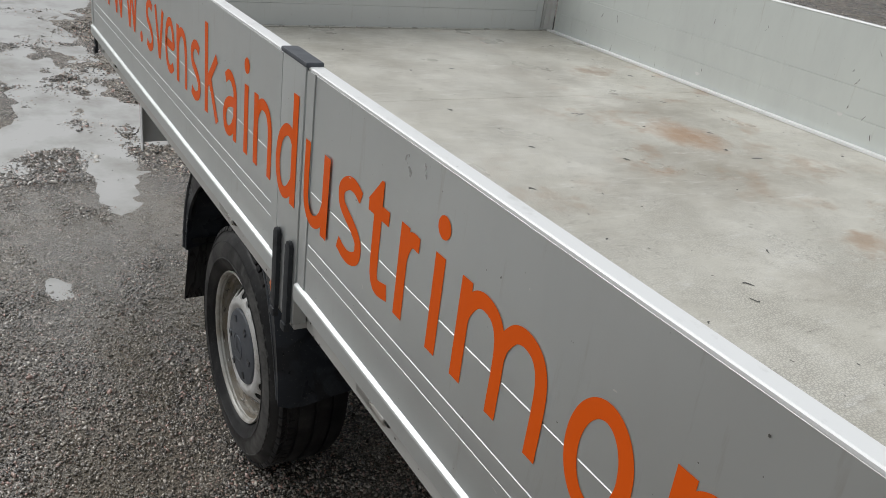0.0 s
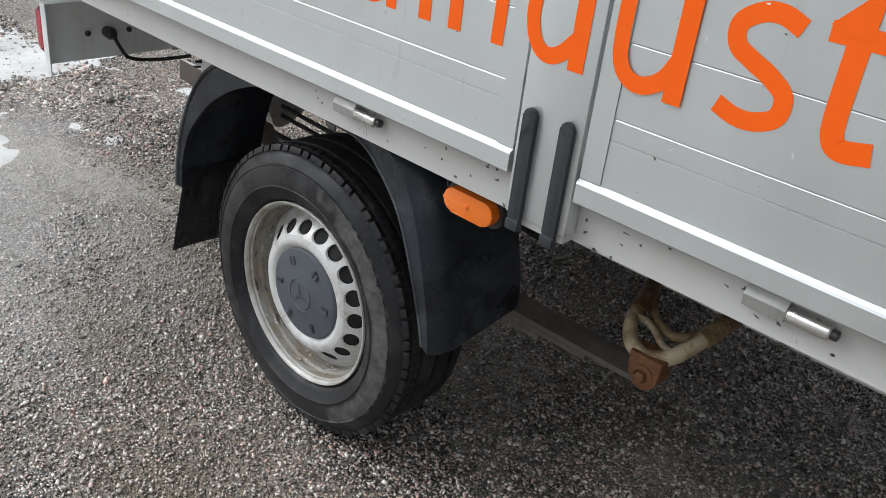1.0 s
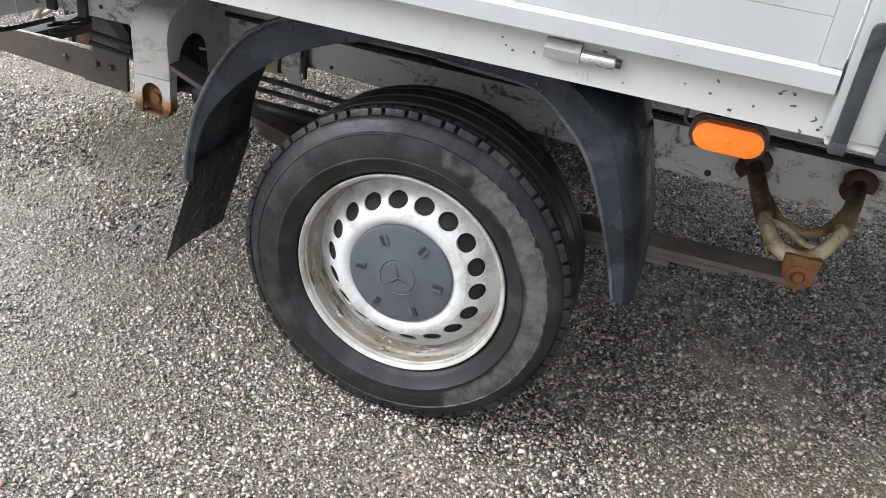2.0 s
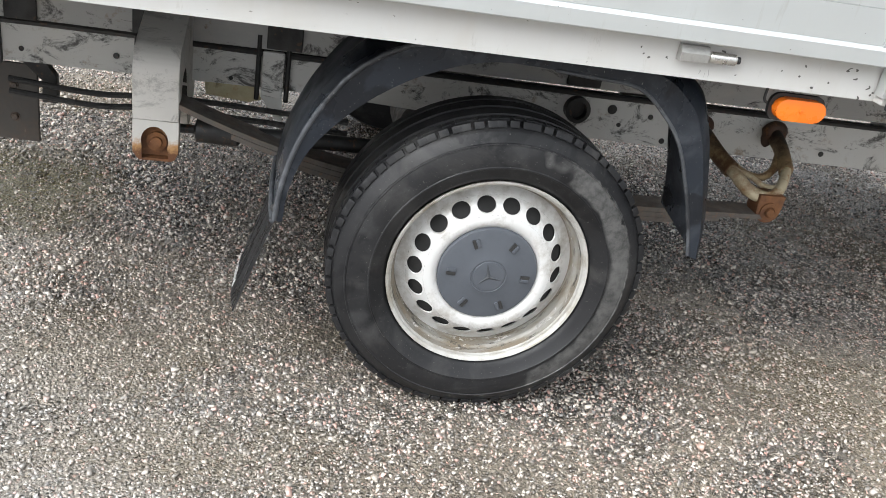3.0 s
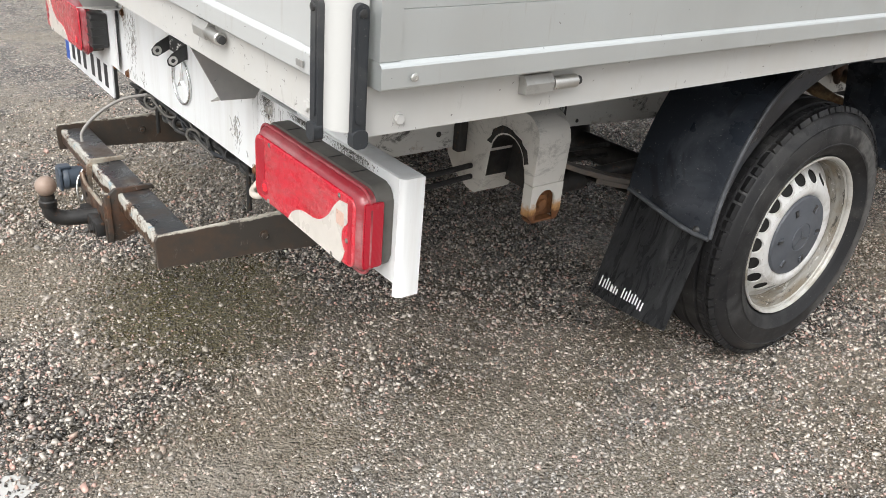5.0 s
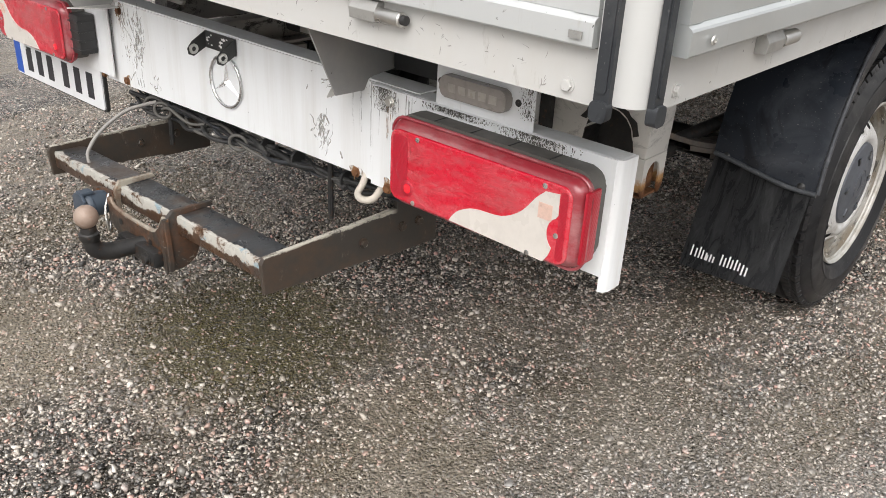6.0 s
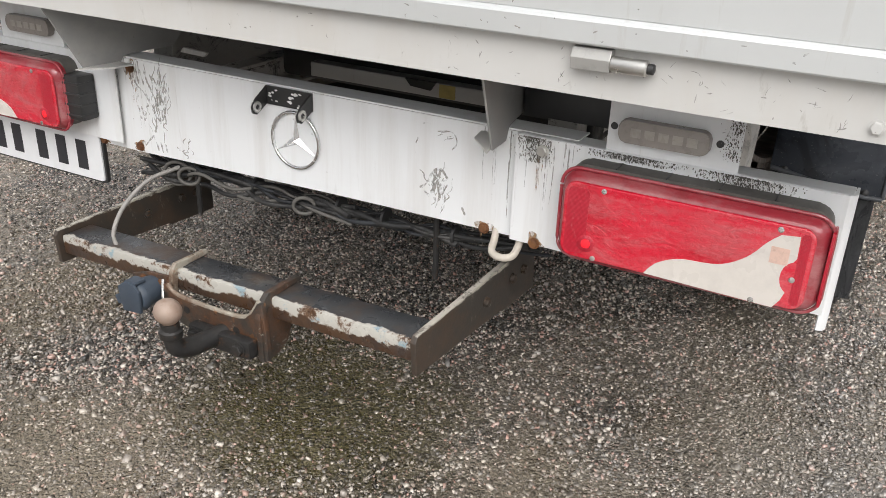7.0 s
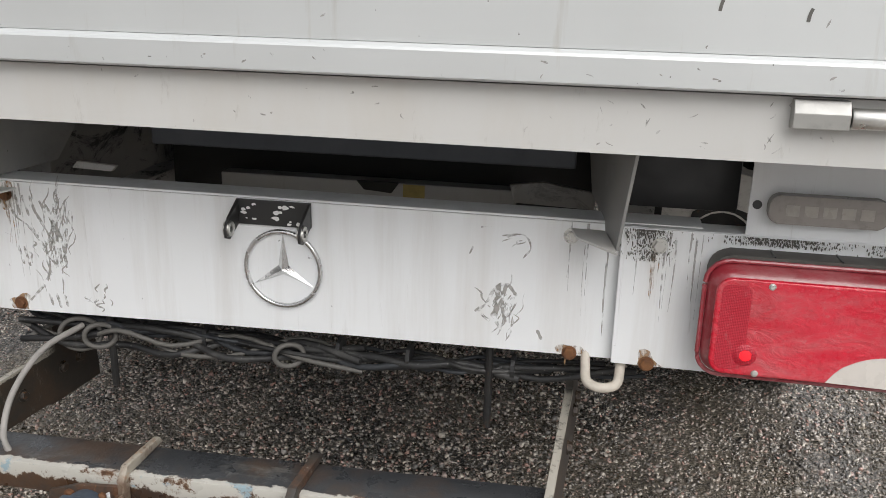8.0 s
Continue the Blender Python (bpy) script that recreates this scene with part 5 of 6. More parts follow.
    return h


hanger(False)
hanger(True)
for m in (False, True):
    side = flip if m else (lambda b: b)
    for k in range(3):
        e0, e1 = -0.69 + 0.12 * k, 0.76 - 0.12 * k
        t, prev = bmesh.new(), None
        for i in range(25):
            x = e0 + (e1 - e0) * i / 24
            z = 0.440 + (0.145 * (x / 0.69) ** 2 if x < 0 else 0.01 * (x / 0.76) ** 2) - 0.013 * k
            ring = [t.verts.new((x, y, zz)) for y, zz in ((0.262, z), (0.334, z), (0.334, z + 0.012), (0.262, z + 0.012))]
            if prev:
                for j in range(4):
                    t.faces.new((prev[j], prev[(j + 1) % 4], ring[(j + 1) % 4], ring[j]))
            prev = ring
        t.faces.new(prev)
        part("leaf_spring", side(t), M_SPRING, truck, "brownish steel leaf spring")
    part("damper", side(lathe([(0.010, -0.70), (0.010, -0.655), (0.028, -0.650), (0.030, -0.56), (0.018, -0.55), (0.018, -0.15)], (0, 0.33, 0.515), "x", 16)), M_DARK, truck, "black damper", 40)


# front spring hanger: a corroded cast fork
def fork(mirror):
    side = flip if mirror else (lambda b: b)
    f = new("spring_fork")
    f.parent = truck
    f.location = (-0.010, -0.015 if mirror else 0.015, 0.005)
    tagged(f, "corroded ochre cast spring fork")
    # the cream-coloured rim, its two browned arms and the ribs between them
    part("rim", side(tube([(0.690, 0.352, 0.541), (0.699, 0.312, 0.530), (0.724, 0.280, 0.508), (0.765, 0.268, 0.498), (0.806, 0.282, 0.509), (0.836, 0.318, 0.538), (0.848, 0.352, 0.557)], 0.0135, 12, flat=1.25)), M_CORRODED, f, "thick ochre cast rim", 50)
    part("arm", side(tube([(0.657, 0.484, 0.588), (0.664, 0.455, 0.576), (0.680, 0.400, 0.552), (0.693, 0.338, 0.536)], 0.0180, 12, flat=1.25)), M_ARMRUST, f, "browned cast arm", 50)
    part("arm", side(tube([(0.872, 0.484, 0.594), (0.868, 0.450, 0.588), (0.858, 0.396, 0.574), (0.844, 0.334, 0.549)], 0.0180, 12, flat=1.25)), M_ARMRUST, f, "browned cast arm", 50)
    part("rib", side(tube([(0.684, 0.415, 0.562), (0.706, 0.380, 0.545), (0.735, 0.352, 0.528), (0.782, 0.342, 0.522), (0.824, 0.362, 0.540), (0.850, 0.400, 0.570)], 0.0105, 10)), M_ARMRUST, f, "", 50)
    part("web", side(tube([(0.694, 0.322, 0.540), (0.735, 0.326, 0.532), (0.782, 0.308, 0.512), (0.812, 0.300, 0.515)], 0.0075, 10)), M_CORRODED, f, "", 50)
    tongue = [(0.742, 0.510), (0.744, 0.482)] + [(0.779 + 0.034 * math.cos(w), 0.468 + 0.034 * math.sin(w)) for w in np.linspace(math.pi * 1.05, math.pi * 1.95, 11)] + [(0.813, 0.482), (0.816, 0.510)]
    eye = part("boss", side(prism(tongue, "y", 0.250, 0.305, 0.005)), M_RUST, f, "rusted round-ended eye", 40)
    part("boss_ring", side(lathe([(0.024, 0.2505), (0.024, 0.247), (0.015, 0.246), (0.013, 0.249)], (0.779, 0, 0.467), "y", 22)), M_RUST, eye, "", 40)
    part("bolt", side(lathe([(0.012, 0.2485), (0.012, 0.240), (0.010, 0.238), (0.003, 0.2375)], (0.779, 0, 0.467), "y", 6)), M_RUST, f)
    for x, z in ((0.654, 0.588), (0.874, 0.594)):
        ring = [(x + 0.022 * math.cos(w), 0.486, z + 0.022 * math.sin(w)) for w in np.linspace(-0.2, math.pi * 1.35, 12)]
        part("knuckle", side(tube(ring, 0.0130, 10, steps=2, flat=1.5)), M_HUBRUST, f, "dark open knuckle", 50)
        part("knuckle_pin", side(lathe([(0.016, 0.5245), (0.016, 0.488), (0.005, 0.4875)], (x, 0, z), "y", 16)), M_HUBRUST, f, "dark pin on the rail", 40)


fork(False)
fork(True)
for z, x1 in ((0.535, -0.70), (0.505, -0.735)):
    part("brake_pipe", tube([(-1.09, 0.50, z - 0.004), (-0.90, 0.50, z - 0.02), (x1, 0.48, z - 0.004), (-0.3, 0.48, z - 0.02)], 0.007, 8), M_CABLE, truck, "black brake line")
part("pipe_clip", prism([(-1.075, 0.5655), (-1.02, 0.5655), (-0.995, 0.530), (-0.995, 0.465), (-1.03, 0.465), (-1.025, 0.520)], "y", 0.540, 0.565, 0.002), M_DARK, truck)

# ---------- rear panel, lamps and plate ----------
PX = -1.284
panel = part("rear_panel", prism([(0.455, 0.548), (0.455, 0.742), (1.625, 0.742), (1.625, 0.532), (1.49, 0.532), (0.98, 0.543)], "x", PX, PX + 0.004, 0.001), M_PANEL, truck, "white painted rear cross panel, scratched and rust-stained")
part("top_fold", box(PX + 0.001, PX + 0.055, 0.455, 1.625, 0.7425, 0.746, 0.001), M_PANEL, panel)
for m in (False, True):
    side = flip if m else (lambda b: b)
    lp = part("lamp_plate", side(box(PX - 0.016, PX - 0.012, 0.036, 0.56, 0.548, 0.744, 0.001)), M_PANEL, truck, "white lamp carrier plate with a folded end")
    out = [(PX - 0.016, 0.040), (PX - 0.013, 0.031), (PX - 0.004, 0.027), (PX + 0.030, 0.027), (PX + 0.030, 0.031), (PX - 0.002, 0.032), (PX - 0.010, 0.036), (PX - 0.012, 0.042)]
    part("folded_end", side(prism(out, "z", 0.522, 0.744)), M_PANEL, lp, "", 50)
    part("top_fold", side(box(PX - 0.012, PX + 0.03, 0.032, 0.56, 0.7405, 0.7445, 0.001)), M_PANEL, lp)
    # lamp
    lamp = new("tail_lamp")
    lamp.parent = truck
    tagged(lamp, "long scuffed red tail lamp with a milky window")
    part("housing", side(prism(rounded(0.048, 0.447, 0.574, 0.727, 0.026), "x", PX - 0.0165, PX - 0.052, 0.004)), M_LAMPBACK, lamp, "dusty grey lamp housing", 40)
    lens = part("red_lens", side(domed(0.043, 0.452, 0.570, 0.722, 0.030, ((PX - 0.0525, 0.0), (PX - 0.0600, 0.0006), (PX - 0.0675, 0.0032), (PX - 0.0740, 0.0080), (PX - 0.0785, 0.0135), (PX - 0.0808, 0.0190)))), M_REDRIB, lamp, "dusty dark red edge of the lens", 50)
    part("lens_face", side(domed(0.062, 0.441, 0.578, 0.707, 0.020, ((PX - 0.0800, 0.0), (PX - 0.0826, 0.0005), (PX - 0.0836, 0.002), (PX - 0.0838, 0.0045)))), M_RED, lens, "bright red lens face with moulded swirls", 50)
    part("lens_field", side(prism(rounded(0.398, 0.4340, 0.586, 0.699, 0.010), "x", PX - 0.0832, PX - 0.0842)), M_REDFIELD, lens, "finely ribbed red field")
    part("lens_field", side(prism(rounded(0.0690, 0.082, 0.586, 0.699, 0.005), "x", PX - 0.0832, PX - 0.0842)), M_REDFIELD, lens, "finely ribbed red field")
    crest = smooth_path([(0.298, 0.580, 0), (0.290, 0.592, 0), (0.276, 0.605, 0), (0.245, 0.618, 0), (0.189, 0.624, 0), (0.152, 0.645, 0), (0.126, 0.676, 0), (0.110, 0.691, 0)], 5)
    wave = [(p.x, p.y) for p in crest] + [(0.084, 0.694), (0.083, 0.660)]
    wave += [(0.083 + 0.018 * math.cos(w), 0.628 + 0.026 * math.sin(w)) for w in np.linspace(1.35, -1.2, 11)] + [(0.094, 0.590), (0.103, 0.576)]
    pane = part("clear_window", side(prism(wave, "x", PX - 0.0832, PX - 0.0848)), M_CLEARLENS, lens, "milky clear window", 30)
    part("reflector_ring", side(box(PX - 0.0852, PX - 0.0845, 0.094, 0.120, 0.646, 0.672, 0.0003)), plain("window_tint", (0.66, 0.46, 0.38), 0.3, fleck=0.5, scale=90) if not m else bpy.data.materials["window_tint"], pane, "warm bulb seen through the window")
    part("end_reflector", side(box(PX - 0.077, PX - 0.040, 0.0395, 0.046, 0.588, 0.706, 0.005)), M_REDFIELD, lens, "", 40)
    part("lens_rim", side(tube([(PX - 0.064, y, z) for y, z in rounded(0.0415, 0.4535, 0.5685, 0.7235, 0.030)] + [(PX - 0.064, 0.4535, 0.69)], 0.003, 8, steps=1)), M_REDRIB, lens)
    part("diode_bowl", side(lathe([(0.015, PX - 0.0838), (0.014, PX - 0.0848), (0.004, PX - 0.0850)], (0, 0.398, 0.606), "x", 24)), M_REDFIELD, lens, "ribbed bowl round the lit point", 60)
    part("lit_diode", side(lathe([(0.0080, PX - 0.0846), (0.0058, PX - 0.0853), (0.001, PX - 0.0856)], (0, 0.397, 0.606), "x", 16)), M_GLOW, lens, "lit red point", 60)
    for y, z in ((0.112, 0.699), (0.376, 0.700), (0.134, 0.580), (0.383, 0.583), (0.084, 0.626)):
        part("screw", side(lathe([(0.0045, PX - 0.0818), (0.0045, PX - 0.0850), (0.0025, PX - 0.0856)], (0, y, z), "x", 12)), M_STEEL, lens)
    for k in range(4):
        part("rib", side(box(PX - 0.051, PX - 0.018, 0.13 + 0.08 * k, 0.132 + 0.08 * k, 0.727, 0.7285)), M_BLACK, lamp)
    part("connector", side(box(PX - 0.064, PX - 0.017, 0.447, 0.497, 0.598, 0.700, 0.007)), M_BLACK, lamp, "black cable connector", 40) if m else None
    for k in range(4 if m else 0):
        part("rib", side(box(PX - 0.0665, PX - 0.020, 0.4475, 0.4985, 0.607 + 0.024 * k, 0.613 + 0.024 * k, 0.002)), M_BLACK, lamp)
    # marker plate above the lamp
    mp = part("marker_plate", side(box(PX - 0.0115, PX - 0.0085, 0.196, 0.404, 0.7445, 0.872, 0.001)), M_PANEL, truck, "white plate carrying a small marker lamp")
    part("marker_lamp", side(prism(rounded(0.240, 0.382, 0.766, 0.803, 0.012), "x", PX - 0.0118, PX - 0.030, 0.004)), M_DIODE, mp, "dirty clear marker lamp", 40)
    for k in range(5):
        part("diode_cell", side(box(PX - 0.0305, PX - 0.0295, 0.258 + 0.022 * k, 0.274 + 0.022 * k, 0.777, 0.791, 0.0)), M_CAPPALE, mp)
    for y in (0.228, 0.394):
        part("hole", side(lathe([(0.006, PX - 0.0116), (0.006, PX - 0.0125), (0.002, PX - 0.0126)], (0, y, 0.785), "x", 12)), M_BLACK, mp)
    # gusset
    sheet = prism([(-1.455, 0.8715), (-1.05, 0.8715), (-1.16, 0.752), (-1.275, 0.750), (-1.289, 0.748), (-1.302, 0.728), (-1.382, 0.735)], "y", 0.555, 0.559, 0.0006)
    for v in sheet.verts:  # the sheet runs slightly inwards
        v.co.y += 0.16 * (v.co.x + 1.44)
    g = part("gusset", side(sheet), M_GUSSET, truck, "grey sheet gusset between rail and panel")
    part("gusset_foot", side(prism([(-1.402, 0.5660), (-1.302, 0.582), (-1.300, 0.626), (-1.342, 0.618)], "z", 0.7345, 0.7375)), M_RAIL, g)
    if not m:
        part("lamp_cable", tube([(PX + 0.035, 0.235, 0.63), (PX + 0.06, 0.24, 0.60), (PX + 0.05, 0.28, 0.555), (PX + 0.07, 0.37, 0.545), (PX + 0.12, 0.46, 0.56)], 0.006), M_CABLE, lamp, "black cable")
        part("plug", lathe([(0.018, PX - 0.011), (0.020, PX + 0.02), (0.012, PX + 0.036)], (0, 0.235, 0.632), "x", 18), M_BLACK, lamp, "", 40)
        for y in (0.17, 0.31):
            part("nut", lathe([(0.009, PX - 0.0118), (0.009, PX - 0.003), (0.005, PX)], (0, y, 0.632), "x", 6), M_BLACK, lp)

for y, z, mat in ((0.618, 0.550, M_RUST), (1.482, 0.545, M_RUST), (1.486, 0.722, M_RUST), (0.626, 0.722, M_STEEL), (1.597, 0.540, M_RUST)):
    bolt(panel, (PX - 0.0002, y, z), "x", 0.0085, mat)
for y, z, mat in ((0.512, 0.552, M_RUST), (0.510, 0.722, M_STEEL)):
    bolt(panel, (PX - 0.0165, y, z), "x", 0.0085, mat)

# rust bloom round the rusted bolts
for k, (y, z, d) in enumerate(((0.618, 0.550, 0.0), (1.482, 0.545, 0.0), (1.486, 0.722, 0.0), (1.597, 0.540, 0.0), (0.512, 0.552, 0.0161))):
    bm = bmesh.new()
    bm.faces.new([bm.verts.new((PX - 0.0003 - d, y + 0.017 * (1 + 0.35 * math.sin(3 * a + k)) * math.cos(a), max(z + 0.020 * (1 + 0.3 * math.cos(2 * a + k)) * math.sin(a) - 0.003, 0.534 if y > 1.4 else 0.549))) for a in np.linspace(0, 6.28, 18, endpoint=False)])
    part("rust_bloom", bm, M_STAIN, panel, "rust stain round a bolt")

# emblem
em = part("emblem_ring", tube([(PX - 0.004, 1.040 + 0.057 * math.cos(a), 0.640 + 0.057 * math.sin(a)) for a in np.linspace(0, 2 * math.pi, 41)], 0.0036, 8, steps=1), M_CHROME, panel, "chrome ring emblem", 60)
bm = bmesh.new()
star(bm, 0.054, lambda u, v, d: Vector((PX - 0.001 - d, 1.040 - u, 0.640 + v)), 0.008)
part("emblem_star", bm, M_CHROME, panel, "chrome three-pointed star")

# folded black bracket above the emblem
br = part("bracket", box(PX - 0.006, PX - 0.0015, 0.995, 1.108, 0.705, 0.742, 0.001), M_BLACK, panel, "black folded bracket with chipped paint")
for y in (0.997, 1.106):
    bm = prism([(PX - 0.006, 0.706), (PX - 0.006, 0.741), (PX - 0.040, 0.722), (PX - 0.052, 0.708), (PX - 0.050, 0.695), (PX - 0.038, 0.690)], "y", y - 0.002, y + 0.002, 0.0008)
    part("ear", bm, M_BLACK, br)
    part("grommet", lathe([(0.011, y - 0.0045), (0.012, y), (0.011, y + 0.0045), (0.006, y + 0.0045), (0.0055, y - 0.0045)], (PX - 0.038, 0, 0.706), "y", 20, closed=True), M_STEEL, br, "", 40)
rng = random.Random(11)
for k in range(16):
    y, z, r = rng.uniform(1.002, 1.10), rng.uniform(0.709, 0.738), rng.uniform(0.002, 0.006)
    bm = bmesh.new()
    bm.faces.new([bm.verts.new((PX - 0.0066 - 0.00005 * k, y + r * rng.uniform(0.6, 1.4) * math.cos(a), z + r * rng.uniform(0.3, 0.8) * math.sin(a))) for a in np.linspace(0, 6.28, 7, endpoint=False)])
    part("paint_chip", bm, M_WHITE, br, "pale chip")

# scuffs and run marks on the panel
def scuffs(parent, seed, y, z, lines, wide, put):
    r = random.Random(seed)
    for pts in lines:
        bm = stroke([(y + a, z + b) for a, b in pts], wide, put, None, 5, False, lambda t: 0.35 + 0.65 * abs(math.sin(9 * t + r.random() * 0.6)))
        part("scuff", bm, M_SCUFF, parent)


def on_panel(u, v):
    return (PX - 0.0006, u, v)


scuffs(panel, 3, 0.72, 0.60, [[(0.035, 0.0), (0.02, 0.012), (0.005, 0.04), (-0.012, 0.045)], [(0.0, 0.045), (0.006, 0.0), (0.0, -0.02)], [(-0.008, 0.045), (-0.004, 0.01), (-0.01, -0.012)], [(-0.012, 0.044), (-0.024, 0.028)], [(-0.055, -0.02), (-0.062, -0.034)]], 0.0055, on_panel)
scuffs(panel, 4, 1.43, 0.66, [[(0.05, 0.06), (0.045, 0.03), (0.02, 0.01), (-0.005, -0.03), (0.0, -0.07), (0.035, -0.11)], [(-0.01, 0.05), (-0.03, 0.0), (-0.035, -0.05)], [(0.0, 0.055), (-0.022, 0.01), (-0.028, -0.045)], [(0.01, 0.04), (-0.015, -0.01), (-0.02, -0.05)], [(0.04, 0.062), (0.035, 0.03)], [(0.028, 0.062), (0.02, 0.03)], [(0.016, 0.062), (0.008, 0.033)], [(0.0, -0.095), (-0.004, -0.115)], [(-0.012, -0.094), (-0.018, -0.118)], [(-0.026, -0.095), (-0.030, -0.115)], [(0.045, -0.02), (0.038, -0.05)], [(0.035, -0.02), (0.028, -0.052)]], 0.0055, on_panel)
scuffs(panel, 5, 0.72, 0.715, [[(0.0, 0.0), (-0.03, 0.003), (-0.04, -0.015), (-0.03, -0.03)], [(0.015, 0.012), (0.03, 0.01)], [(0.04, -0.018), (0.045, -0.03)]], 0.003, on_panel)
scuffs(panel, 6, 0.575, 0.70, [[(0.0, 0.0), (0.002, -0.06), (0.0, -0.12)], [(-0.03, 0.0), (-0.032, -0.04), (-0.03, -0.10)], [(-0.045, 0.01), (-0.047, -0.05)]], 0.0018, on_panel)


def scribble(seed, y, z, wide, tall, count, lean):
    """A rubbed tangle of grey strokes on the panel."""
    r, bm = random.Random(seed), bmesh.new()
    for k in range(count):
        lift = PX - 0.0006 - 0.00003 * k
        a, b = y + r.gauss(0, wide / 2), z + r.gauss(0, tall / 2.6)
        n = tall * r.uniform(0.25, 0.75)
        pts = [(a - lean * n * t + r.gauss(0, 0.003), b + n * t) for t in (-0.5, -0.15, 0.2, 0.5)]
        stroke(pts, r.uniform(0.0012, 0.0036), lambda u, v: (lift, u, v), bm, 4, False, lambda t: 0.25 + 0.75 * math.sin(math.pi * min(max(t, 0.06), 0.94)))
    tagged(part("scuff", bm, M_SCUFF, panel), "rubbed grey scuff marks", kind="stuff")


def run_down(seed, x, y0, y1, z, count, long, material):
    """Thin streaks that water has drawn downwards."""
    r = random.Random(seed)
    for k in range(count):
        lift = x - 0.00004 * k
        y, n = r.uniform(y0, y1), long * r.uniform(0.3, 1.0)
        pts = [(y, z), (y + r.gauss(0, 0.001), z - n * 0.5), (y + r.gauss(0, 0.0015), z - n)]
        part("streak", stroke(pts, r.uniform(0.001, 0.0035), lambda u, v: (lift, u, v), None, 4, False, lambda t: 1.0 - 0.8 * t), material, panel)


scribble(61, 0.715, 0.605, 0.022, 0.06, 26, 0.25)
scribble(62, 0.74, 0.600, 0.010, 0.03, 5, -0.8)
scribble(63, 1.405, 0.675, 0.030, 0.09, 46, 0.2)
scribble(64, 1.43, 0.615, 0.020, 0.05, 16, -0.3)
scribble(65, 1.345, 0.560, 0.020, 0.025, 9, 0.2)
scribble(66, 0.70, 0.712, 0.020, 0.012, 4, 2.0)
for u0, u1, v, count, long, mat in ((1.46, 1.615, 0.741, 24, 0.17, M_DRIP), (1.475, 1.49, 0.535, 3, 0.02, M_STAIN), (1.478, 1.494, 0.716, 5, 0.08, M_STAIN), (0.57, 0.64, 0.741, 7, 0.15, M_DRIP), (0.61, 0.625, 0.545, 4, 0.02, M_STAIN), (1.52, 1.62, 0.60, 8, 0.06, M_STAIN)):
    run_down(70 + count, PX - 0.0006, u0, u1, v, count, long, mat)
for u0, u1, v, count, long, mat in ((0.455, 0.555, 0.741, 9, 0.13, M_DRIP), (0.505, 0.520, 0.715, 4, 0.08, M_STAIN)):
    run_down(80 + count, PX - 0.0166, u0, u1, v, count, long, mat)


def grime(parent, seed, count, y0, y1, z0, z1, x):
    """A crust of small dark spots that run down in drips."""
    r, bm = random.Random(seed), bmesh.new()
    for k in range(count):
        d = x - 0.000004 * k
        y, z, s = r.gauss((y0 + y1) / 2, (y1 - y0) / 4), z1 - (z1 - z0) * r.random() ** 1.6, r.uniform(0.0003, 0.0011)
        w, tall = r.uniform(0.5, 1.1), r.uniform(0.6, 3.0)
        bm.faces.new([bm.verts.new((d, y + s * w * r.uniform(0.6, 1.4) * math.cos(a), min(z1, z + s * tall * math.sin(a)))) for a in np.linspace(0, 6.28, 7, endpoint=False)])
    tagged(part("grime", bm, M_LAMPBACK, parent), kind="stuff")


grime(panel, 21, 620, 0.495, 0.556, 0.700, 0.743, PX - 0.0164)
grime(panel, 22, 620, 0.28, 0.43, 0.732, 0.743, PX - 0.0164)
grime(panel, 23, 1100, 0.12, 0.25, 0.712, 0.7432, PX - 0.0164)
grime(panel, 24, 520, 0.196, 0.222, 0.76, 0.862, PX - 0.0119)

# number plate, hung under the far lamp
plate = part("number_plate", prism(rounded(1.606, 2.126, 0.436, 0.548, 0.008), "x", PX - 0.010, PX - 0.006), M_PLATE, truck, "white number plate with a blue band")
part("plate_frame", prism(rounded(1.601, 2.131, 0.430, 0.554, 0.010), "x", PX - 0.0055, PX + 0.004, 0.002), M_BLACK, plate)
part("blue_band", box(PX - 0.0108, PX - 0.0101, 2.085, 2.124, 0.440, 0.544), M_BLUE, plate)
for y in (1.655, 1.725, 1.795, 1.885, 1.950, 2.015):
    part("bar", box(PX - 0.0108, PX - 0.0101, y, y + 0.034, 0.456, 0.528), M_INK, plate)

# lashing loop, rods and cables under the panel
part("lashing_loop", tube([(PX + 0.01, 0.596, 0.560), (PX - 0.004, 0.594, 0.535), (PX - 0.022, 0.590, 0.519), (PX - 0.030, 0.570, 0.515), (PX - 0.022, 0.550, 0.519), (PX - 0.004, 0.546, 0.535), (PX + 0.01, 0.546, 0.560)], 0.0070, 12), M_PALE, truck, "pale bent lashing loop", 60)
for y in (0.735, 1.352):
    part("rod", lathe([(0.006, 0.40), (0.006, 0.56)], (-1.25, y, 0), "z", 10), M_DARK, truck, "dark hanging rod")
rng = random.Random(4)
for k in range(9):
    r = rng.choice((0.0035, 0.005, 0.0065))
    pts, y = [], 1.56 - rng.uniform(0, 0.08)
    while y > 0.48 + 0.03 * k % 0.2:
        pts.append((-1.235 + rng.uniform(-0.022, 0.022), y, 0.497 + 0.012 * math.sin(y * 5) + rng.uniform(-0.012, 0.012) + (0.03 if y > 1.5 else 0)))
        y -= rng.uniform(0.06, 0.12)
    part("cable", tube(pts, r, 7, steps=4), M_CABLE if k % 3 else M_STRIP, truck, "bundled dark cable", 60)
